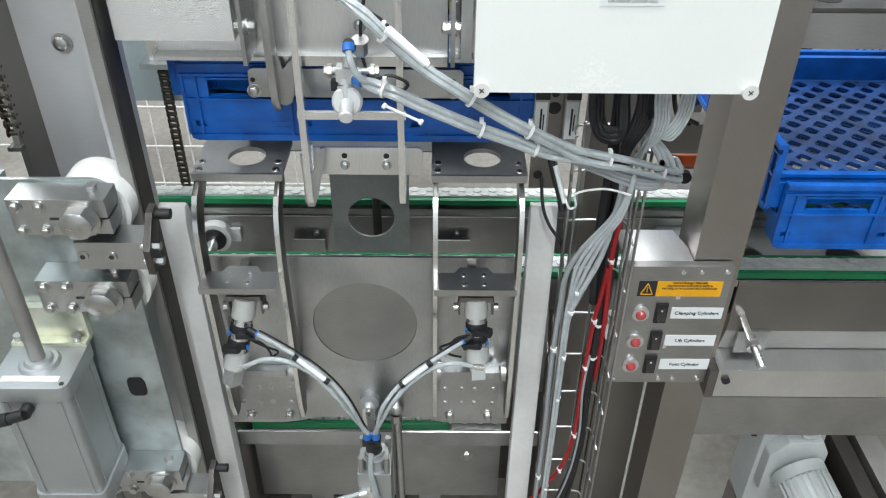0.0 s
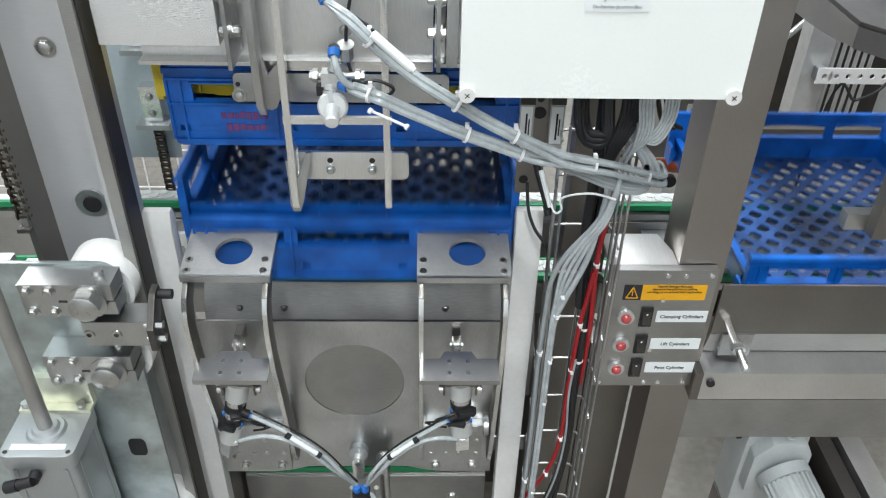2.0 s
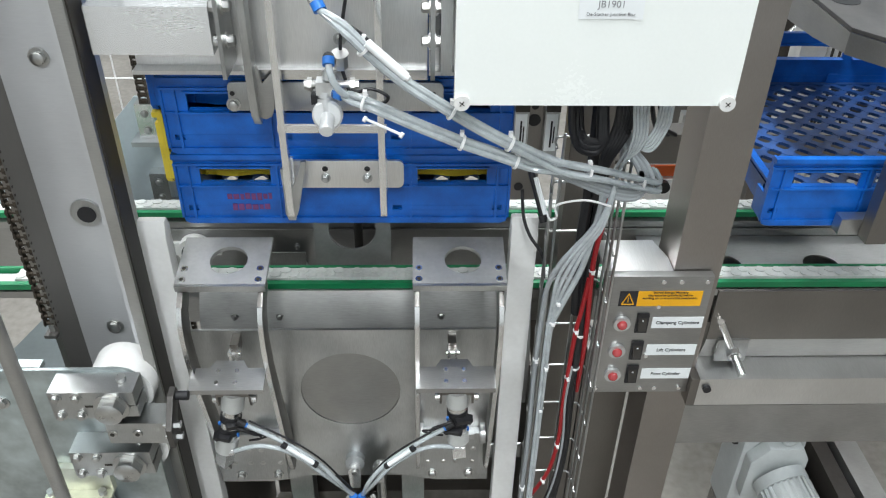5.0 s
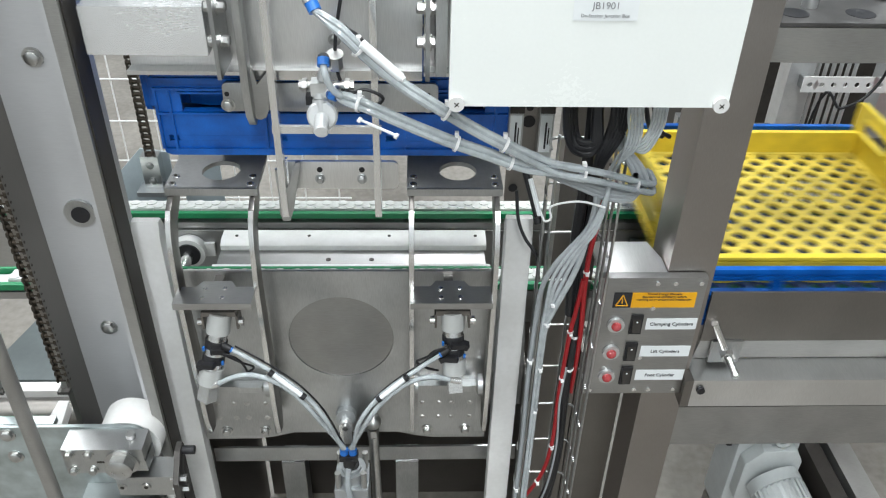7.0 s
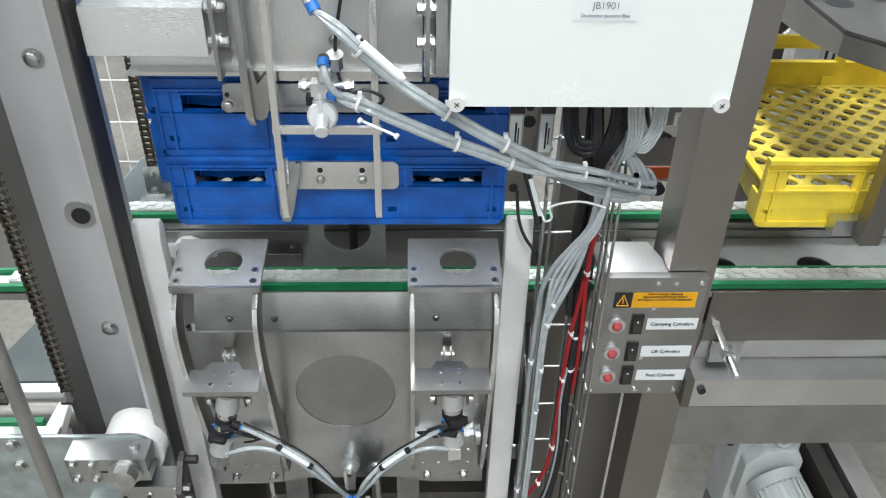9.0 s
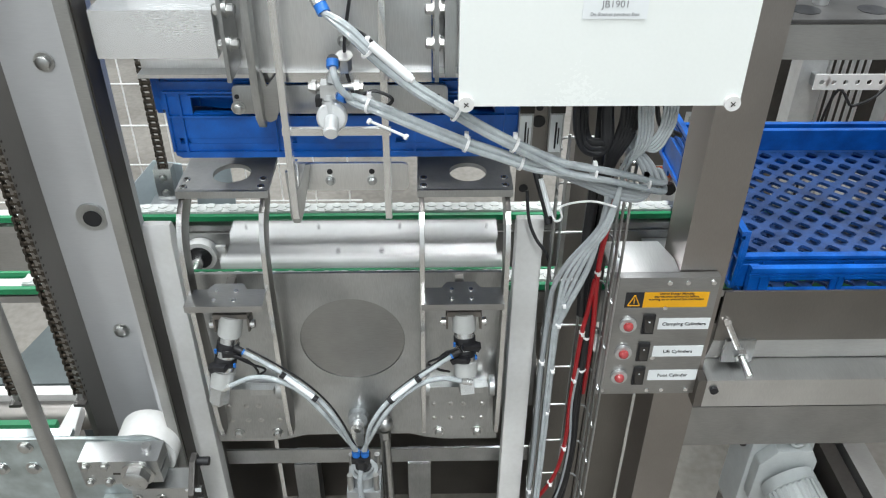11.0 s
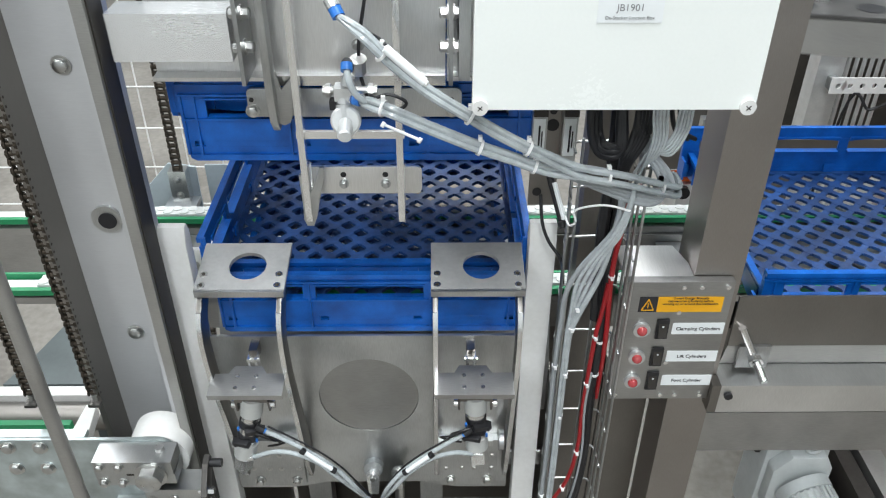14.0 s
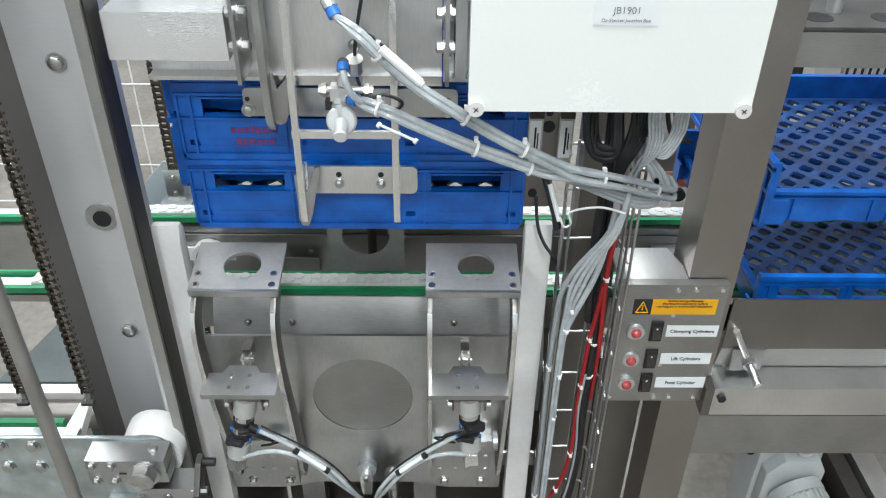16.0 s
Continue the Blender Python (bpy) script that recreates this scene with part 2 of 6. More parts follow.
def rounded_plate(name, x0, x1, y0, y1, z0, z1, r, mat, parent):
    outline = []
    for cx, cz, a0 in ((x1 - r, z1 - r, 0), (x0 + r, z1 - r, 90), (x0 + r, z0 + r, 180), (x1 - r, z0 + r, 270)):
        outline += [(cx + r * math.cos(math.radians(a0 + 18 * k)), cz + r * math.sin(math.radians(a0 + 18 * k))) for k in range(6)]
    bm = bmesh.new()
    prism(bm, outline, "y", y0, y1)
    return part(name, bm, mat, parent, bevel=0.001)


def cylpart(name, a, b, r, mat, parent=None, seg=20, bevel=0.0, label="", r2=None):
    bm = bmesh.new()
    cyl(bm, a, b, r, seg, r2)
    return part(name, bm, mat, parent, label, bevel)


def thing(name, label, category, at=(0, 0, 0), group="", kind=""):
    ob = new(name)
    ob.empty_display_size = 0.05
    ob.location = at
    return tagged(ob, label, category, group, kind)


def bolt(parent, x, y, z, r=0.007, h=0.006, way=(0, -1, 0), mat=None, name="bolt"):
    """A hex-headed bolt with a chamfered head on a round washer."""
    bm = bmesh.new()
    w = Vector(way)
    p = Vector((x, y, z))
    cyl(bm, p, p + w * h * 0.22, r * 1.42, 18)
    cyl(bm, p + w * h * 0.22, p + w * h * 0.82, r, 6)
    cyl(bm, p + w * h * 0.82, p + w * h, r * 0.98, 12, r * 0.74)
    return part(name, bm, mat or FASTENER, parent, bevel=0)


def text(name, body, size, mat, parent, m, align="CENTER"):
    c = bpy.data.curves.new(name, "FONT")
    c.body, c.size, c.align_x, c.align_y, c.extrude = body, size, align, "CENTER", 0.0003
    c.offset = -size * 0.008 if mat == FADED else size * 0.006
    tmp = bpy.data.objects.new(name, c)
    scene.collection.objects.link(tmp)
    me = bpy.data.meshes.new_from_object(tmp.evaluated_get(bpy.context.evaluated_depsgraph_get()))
    bpy.data.objects.remove(tmp)
    me.materials.clear()
    me.materials.append(mat)
    ob = new(name, me)
    ob.parent = parent
    ob.matrix_basis = m
    return ob


# ---- the hall ----
def hall():
    boxpart("floor", -7, 7, -5, 8, FLOOR - 0.1, FLOOR, CONCRETE, bevel=0)
    tagged(bpy.data.objects["floor"], "worn brownish concrete factory floor", "floor", kind="structure")
    for nm, b in (("wall_north", (-7.2, 7.2, 8.0, 8.2)), ("wall_south", (-7.2, 7.2, -5.2, -5.0)), ("wall_west", (-7.2, -7.0, -5, 8)), ("wall_east", (7.0, 7.2, -5, 8))):
        tagged(boxpart(nm, *b, FLOOR - 0.1, 4.9, WALLM, bevel=0), "pale clad factory hall wall", "wall", kind="structure")
    tagged(boxpart("ceiling", -7.2, 7.2, -5.2, 8.2, 4.9, 5.1, WALLM, bevel=0), "pale factory hall ceiling", "ceiling", kind="structure")


hall()

# ---- main conveyor ----
NEAR, FAR, RAIL = 1.385, 1.665, 0.684


def conveyor():
    c = thing("conveyor", "stainless twin-strand chain conveyor with green wear strips", "conveyor")
    boxpart("wear_strip", -2.6, 2.8, NEAR + 0.0505, NEAR + 0.0575, RAIL - 0.03, RAIL + 0.006, GREEN, c, 0.002, "green plastic wear strip")
    for y, s in ((NEAR, 1), (FAR, 1)):
        boxpart("wear_strip", -2.6, 2.8, y - 0.006, y + 0.006, RAIL - 0.010, RAIL + 0.004, GREEN, c, 0.002, "green plastic wear strip")
        boxpart("rail", -2.6, 2.8, y - (0.004 if y == NEAR else 0.014), y + 0.05, RAIL - 0.034, RAIL - 0.0165, STEEL_H, c, 0.002)
        boxpart("chain_bed", -2.6, 2.8, y + 0.007, y + 0.046, RAIL - 0.0163, RAIL - 0.006, CHAINPL, c, 0.001)
        bm = bmesh.new()
        box(bm, -0.0191, 0.0191, 0, 0.036, 0, 0.0135)
        for dx, dy in ((-0.0096, 0.011), (0.0096, 0.025)):
            prism(bm, [(dx + 0.0120 * math.cos(k * math.pi / 7), dy + 0.0100 * math.sin(k * math.pi / 7)) for k in range(14)], "z", 0.0137, 0.0160)
        me_ob = part("chain_link", bm, CHAINPL, c, bevel=0.0016, at=pose(-0.84, y + 0.009, RAIL - 0.0055))
        for k in range(1, 62):
            o = bpy.data.objects.new("chain_link", me_ob.data)
            scene.collection.objects.link(o)
            o.parent = c
            o.matrix_basis = pose(-0.84 + k * 0.0385, y + 0.009, RAIL - 0.0055 + 0.0004 * ((k * 7) % 3))
    # added unseen panels that keep light from the floor under the bed
    boxpart("frame_panel", -0.46, 0.40, 1.735, 1.74, FLOOR, 0.41, STEEL_BROWN, c, 0.001)
    boxpart("frame_panel", -0.475, -0.470, 1.26, 1.73, FLOOR, 0.52, STEEL_BROWN, c, 0.001)
    boxpart("frame_panel", 0.240, 0.245, 1.26, 1.73, FLOOR, 0.52, STEEL_BROWN, c, 0.001)
    # side plates of the middle bed
    bm = bmesh.new()
    prism(bm, [(1.378, RAIL - 0.0105), (1.373, RAIL - 0.0105), (1.350, 0.640), (1.306, 0.53), (1.306, 0.40), (1.311, 0.40), (1.311, 0.529), (1.354, 0.637)], "x", -0.469, 0.239)
    boxpart("cross_bar", -0.469, 0.239, 1.300, 1.306, 0.222, 0.267, STEEL, c, 0.002)
    part("apron", bm, APRON, c, "bent stainless apron under the chain", 0.001)
    boxpart("side_plate", -2.6, 2.8, FAR + 0.052, FAR + 0.057, 0.42, RAIL - 0.012, STEEL_H, c, 0.001)
    boxpart("inner_plate", -0.9, 2.8, FAR - 0.022, FAR - 0.017, 0.36, RAIL - 0.035, STEEL_H, c, 0.001)
    for x in (-0.395, -0.30, 0.045):
        bolt(c, x, 1.345, 0.625, 0.006)
        bolt(c, x, FAR - 0.022, 0.60, 0.006)
    # bearing with shaft
    bm = bmesh.new()
    cyl(bm, (-0.545, FAR - 0.024, 0.60), (-0.545, FAR - 0.05, 0.60), 0.040, 28)
    box(bm, -0.605, -0.485, FAR - 0.034, FAR - 0.0235, 0.582, 0.618)
    b = part("bearing_housing", bm, NYLON, c, "white flanged bearing housing", 0.003)
    cylpart("bore", (-0.545, FAR - 0.0505, 0.60), (-0.545, FAR - 0.056, 0.60), 0.029, BLACK, b)
    cylpart("shaft", (-0.545, FAR - 0.057, 0.60), (-0.545, 1.44, 0.60), 0.014, BRIGHT, c)
    for x in (-0.318, 0.035):
        bm = bmesh.new()
        box(bm, x - 0.04, x + 0.04, FAR - 0.05, FAR - 0.0225, 0.545, 0.551)
        box(bm, x - 0.04, x + 0.04, FAR - 0.05, FAR - 0.046, 0.551, 0.60)
        part("bracket", bm, STEEL, c, bevel=0.001)
    # right-hand bed
    boxpart("side_plate", 0.55, 2.8, 1.165, 1.17, 0.715, 0.832, STEEL_BROWN, c, 0.001)
    bm = bmesh.new()
    prism(bm, [(1.165, 0.7145), (1.17, 0.7145), (1.185, 0.6568), (1.18, 0.6568)], "x", 0.55, 2.8)
    part("side_skirt", bm, STEEL_DULL, c)
    boxpart("beam", 0.5372, 2.8, 1.117, 1.191, 0.586, 0.655, SATIN, c, 0.006)
    boxpart("beam_end", 0.5205, 0.5370, 1.117, 1.1485, 0.586, 0.655, STEEL_BROWN, c, 0.002)
    boxpart("lower_plate", 0.565, 2.8, 1.245, 1.25, 0.33, 0.45, STEEL_H, c, 0.001)
    holes = [(0.60 + 0.115 * k, 1.475 + (0.045 if k % 2 else -0.01) , 0.042) for k in range(8)]
    bm = bmesh.new()
    holed_plate(bm, 0.53, 1.50, NEAR + 0.052, FAR - 0.024, holes, RAIL - 0.06, RAIL - 0.055, axis="z", seg=28)
    part("perforated_deck", bm, STEEL_H, c)
    # added dark sheet stands in for the shade seen through the deck holes
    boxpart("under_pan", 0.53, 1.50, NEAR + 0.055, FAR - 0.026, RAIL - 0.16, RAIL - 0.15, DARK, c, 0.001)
    # clamp bolt through its square washer
    w = boxpart("washer_plate", 0.572, 0.632, 1.158, 1.1645, 0.665, 0.718, STEEL, c, 0.002)
    bm = bmesh.new()
    cyl(bm, (0.603, 1.158, 0.693), (0.603, 1.142, 0.690), 0.014, 6)
    cyl(bm, (0.603, 1.142, 0.690), (0.609, 1.105, 0.676), 0.008, 12)
    part("clamp_bolt", bm, BRIGHT, c)
    cylpart("rod", (0.598, 1.157, 0.703), (0.566, 1.158, 0.765), 0.007, BRIGHT, c)
    cylpart("plug", (0.553, 1.117, 0.632), (0.553, 1.111, 0.632), 0.008, BLACK, c, 12)
    return c


conveyor()


# ---- guide column with its channel ----
def guide_column():
    c = thing("guide_column", "tall pale steel guide column with a channel", "column", at=(-0.008, 0, 0))
    boxpart("web", -0.6508, -0.5122, 1.22, 1.2275, FLOOR, 2.4, CREAM, c, 0.001)
    for x0, x1, y0, m in ((-0.662, -0.651, 1.145, STEEL_BROWN), (-0.512, -0.4925, 1.13, CREAM)):
        boxpart("flange", x0, x1, y0, 1.2275, FLOOR, 2.4, m, c, 0.004)
    boxpart("guide_bar", -0.492, -0.4735, 1.10, 1.157, FLOOR, 2.4, STEEL_DULL, c, 0.006, "ground steel guide bar")
    # dark sheet on the guide bar: shade of its right side as colour
    boxpart("wear_edge", -0.4733, -0.4705, 1.108, 1.156, FLOOR, 2.4, DARK, c, 0.001)
    for z in (1.257, 0.709):
        bolt(c, -0.583, 1.219, z, 0.0115, 0.010)
    bm = bmesh.new()
    cyl(bm, (-0.577, 1.2195, 0.972), (-0.577, 1.214, 0.972), 0.027, 28)
    p = part("port_rim", bm, STEEL, c)
    cylpart("port_hole", (-0.575, 1.2138, 0.970), (-0.575, 1.212, 0.970), 0.016, BLACK, p)
    return c


guide_column()


def guide_strips():
    for x0, x1, top in ((-0.4995, -0.450, 0.958), (0.163, 0.212, 0.965)):
        bm = bmesh.new()
        prism(bm, [(1.20, FLOOR), (1.235, FLOOR), (1.235, top - 0.02), (1.225, top), (1.21, top), (1.20, top - 0.03)], "x", x0, x1)
        tagged(part("guide_strip", bm, NYLON, bevel=0.004), "white nylon guide strip standing beside the stack", "guide strip", "strips beside the stack")


guide_strips()


# ---- swinging carriage in front of the conveyor ----
PIV = (1.17, 0.598)


def yoke(parent, x0, x1, mirror):
    """Arms, pad, bracket and cylinder, about the pivot."""
    def v(y, z):
        return (y - PIV[0], z - PIV[1])
    front = [(1.235, 1.028), (1.202, 1.024), (1.170, 1.007), (1.158, 0.992), (1.1495, 0.975), (1.1445, 0.957), (1.1405, 0.938), (1.1385, 0.915), (1.1358, 0.890), (1.1340, 0.85), (1.137, 0.75), (1.141, 0.614), (1.146, 0.52), (1.158, 0.478)]
    back = [(1.180, 0.475), (1.194, 0.52), (1.188, 0.62), (1.176, 0.75), (1.170, 0.85), (1.176, 0.930), (1.196, 0.970), (1.235, 0.996)]
    bm = bmesh.new()
    prism(bm, [v(1.100, 0.855), v(1.100, 0.861), v(1.149, 0.861), v(1.149, 0.856), v(1.106, 0.856), v(1.106, 0.850), v(1.100, 0.848)], "x", x0 + 0.003, x1 - 0.010)
    cx = (x0 + x1) / 2
    prism(bm, [(cx - 0.04, 1.1492 - PIV[0]), (cx + 0.03, 1.1492 - PIV[0]), (cx + 0.02, 1.166 - PIV[0]), (cx - 0.03, 1.166 - PIV[0])], "z", 0.8562 - PIV[1], 0.8608 - PIV[1])
    y = part("yoke", bm, STEEL_H, parent, "hinged steel yoke", at=pose(0, PIV[0], PIV[1]))
    for a, b in ((x0, x0 + 0.0095), (x1 - 0.0095, x1)):
        bm = bmesh.new()
        prism(bm, [v(*q) for q in front + back], "x", a, b)
        part("arm", bm, ARM, y, "curved steel arm with bright worn edge", 0.002)
        edge = [v(*q) for q in front[2:]]
        bm = bmesh.new()
        prism(bm, [(p[0] - 0.0012 - 0.0009 * (i % 2), p[1]) for i, p in enumerate(edge)] + [(p[0] - 0.0002, p[1]) for p in edge[::-1]], "x", a + 0.0006, b - 0.0006)
        part("worn_edge", bm, BRIGHT, y, "bright worn edge")
    bm = bmesh.new()
    holed_plate(bm, x0 - 0.003, x1 + 0.005, 1.198 - PIV[0], 1.312 - PIV[0], [(cx + 0.008, 1.255 - PIV[0], 0.033)], 1.0285 - PIV[1], 1.0365 - PIV[1], axis="z", seg=32)
    p = part("pad", bm, PADM, y, "steel pad plate with a round hole")
    bm = bmesh.new()
    box(bm, x0 - 0.0025, x1 + 0.0045, 1.1925 - PIV[0], 1.1978 - PIV[0], 1.0225 - PIV[1], 1.0362 - PIV[1])
    part("front_lip", bm, STEEL, p, "folded front lip", 0.002)
    for bx in (x0 + 0.008, x1 - 0.008):
        for by in (1.208, 1.234):
            bm = bmesh.new()
            cyl(bm, (bx, by - PIV[0], 1.0366 - PIV[1]), (bx, by - PIV[0], 1.0384 - PIV[1]), 0.0072, 20, 0.0062)
            sc = part("cap_screw", bm, BRIGHT, p, "bright socket screw")
            cylpart("socket", (bx, by - PIV[0], 1.0385 - PIV[1]), (bx, by - PIV[0], 1.0389 - PIV[1]), 0.0036, DARK, sc, 6)
    for bx in (cx - 0.022, cx + 0.012):
        for by in (1.116, 1.142):
            bm = bmesh.new()
            cyl(bm, (bx, by - PIV[0], 0.8612 - PIV[1]), (bx, by - PIV[0], 0.8635 - PIV[1]), 0.004, 12)
            part("cap_screw", bm, BRIGHT, y)
    # pneumatic cylinder below the bracket
    top, low = (Vector((-0.344, -0.046, 0.2181)), Vector((-0.388, -0.1087, 0.0282))) if mirror > 0 else (Vector((0.068, -0.0458, 0.2191)), Vector((0.075, -0.1035, 0.0564)))
    d = (low - top) * 0.78
    low = top + d
    q = top
    bm = bmesh.new()
    box(bm, q.x - 0.030, q.x + 0.030, q.y - 0.014, q.y + 0.020, q.z + 0.008, q.z + 0.018)
    for s in (-1, 1):
        box(bm, q.x + 0.030 * s - 0.002, q.x + 0.030 * s + 0.002, q.y - 0.012, q.y + 0.018, q.z - 0.022, q.z + 0.008)
    hd = part("trunnion_bracket", bm, STEEL_BROWN, y, "dark cylinder trunnion bracket", 0.001)
    for s in (-1, 1):
        cylpart("trunnion_pin", q + Vector((0.030 * s, -0.004, -0.010)), q + Vector((0.040 * s, -0.004, -0.010)), 0.008, BRIGHT, hd, 12, 0.001)
    cylpart("cylinder_head", q + Vector((0, 0, 0.008)), q + d * 0.20, 0.0215, PALE, y, 24, 0.003, "pale plastic cylinder collar")
    cylpart("barrel", q + d * 0.16, q + d * 0.72, 0.0185, BRIGHT, y, 24, 0.0, "polished cylinder barrel")
    for f0, f1, turn in ((0.26, 0.42, 1), (0.44, 0.60, -1)):
        bm = bmesh.new()
        cyl(bm, q + d * (f0 + 0.03), q + d * (f1 - 0.03), 0.0200, 20)
        c = q + d * (f0 + f1) / 2
        box(bm, -0.012, 0.014, -0.006, 0.006, -0.005, 0.006, pose(c.x + 0.006 * turn, c.y - 0.022, c.z, 0, 14 * turn, 20 * turn))
        box(bm, -0.008, 0.009, -0.008, 0.008, -0.007, 0.004, pose(c.x + 0.019 * turn, c.y - 0.014, c.z - 0.003, 0, 25 * turn, 0))
        sc = part("sensor_clamp", bm, BLACK, y, "black sensor clamp", 0.002)
        boxpart("sensor_tip", c.x - 0.019 * turn - 0.002, c.x - 0.019 * turn + 0.002, c.y - 0.018, c.y - 0.013, c.z - 0.003, c.z + 0.004, BLUEFIT, sc, 0.0015)
    bm = bmesh.new()
    cyl(bm, q + d * 0.64, q + d * 0.84, 0.0215, 24)
    part("end_cap", bm, PALE, y, "pale plastic end sleeve", 0.002)
    bm = bmesh.new()
    e = q + d * 0.84
    box(bm, -0.0125, 0.0125, -0.0125, 0.0125, 0.0, 0.036, Matrix.Translation(e) @ d.to_track_quat("Z", "Y").to_matrix().to_4x4())
    part("end_block", bm, CHROME, y, "chrome end block", 0.003)
    c = q + d * 0.4
    w = 1 if mirror > 0 else -1
    for k in range(2):
        bm = bmesh.new()
        hose(bm, [c + Vector((0.012 * w, -0.02, 0.006)), c + Vector(((0.045 - 0.01 * k) * w, -0.024, -0.012 + 0.012 * k)), c + Vector(((0.066 - 0.02 * k) * w, -0.012, -0.036 + 0.01 * k)), c + Vector((0.050 * w, -0.006, -0.056)), c + Vector((0.026 * w, -0.004, -0.066))], 0.0022, 6)
        part("sensor_lead", bm, BLACK, y)
    # two hoses that run down to the junction
    if mirror > 0:
        runs = [[(-0.322, -0.0853, 0.1708), (-0.28, -0.0946, 0.148), (-0.23, -0.1058, 0.1153), (-0.19, -0.1176, 0.0787), (-0.162, -0.1259, 0.0343), (-0.139, -0.105, -0.066)],
                [(-0.352, -0.1000, 0.1050), (-0.311, -0.1022, 0.1260), (-0.27, -0.1056, 0.124), (-0.225, -0.1137, 0.1), (-0.189, -0.1218, 0.0561), (-0.135, -0.105, -0.066)]]
    else:
        runs = [[(0.045, -0.0876, 0.1582), (0.007, -0.0971, 0.1346), (-0.036, -0.1075, 0.106), (-0.073, -0.1186, 0.0736), (-0.103, -0.1276, 0.0249), (-0.118, -0.105, -0.066)],
                [(0.064, -0.0985, 0.1090), (0.026, -0.102, 0.1190), (-0.014, -0.1078, 0.1080), (-0.058, -0.1186, 0.0733), (-0.089, -0.127, 0.028), (-0.122, -0.105, -0.066)]]
    runs = [[Vector(p) for p in run] for run in runs]
    for run, r in zip(runs, (0.0042, 0.0046)):
        bm = bmesh.new()
        hose(bm, run, r, 10, 8)
        part("air_hose", bm, TUBE, y, "translucent pneumatic hose")
        n = (run[0] - run[1]).normalized()
        cylpart("elbow", run[0] + n * 0.004, run[0] + n * 0.020, r + 0.002, BLACK if r < 0.0045 else CHROME, y, 12)
        cylpart("collet", run[0] + n * 0.0005, run[0] + n * 0.004, r + 0.0012, BLUEFIT if r < 0.0045 else CHROME, y, 12)
    bm = bmesh.new()
    hose(bm, [p + Vector((0.002, 0.010, 0.001)) for p in runs[0]], 0.0020, 6, 8)
    part("sensor_lead", bm, BLACK, y)
    # white sleeve label along the upper hose
    p0, p1 = runs[0][1].lerp(runs[0][2], 0.5) + Vector((0, -0.007, 0.004)), runs[0][2].lerp(runs[0][3], 0.75) + Vector((0, -0.007, 0.004))
    cylpart("sleeve_label", p0, p1, 0.0046, LABEL, y, 10, label="white printed hose sleeve")
    for k in (0.0, 1.0):
        pp = p0.lerp(p1, k)
        cylpart("hose_tie", pp - (p1 - p0) * 0.06, pp + (p1 - p0) * 0.06, 0.0062, BLACK, y, 10)
    return y


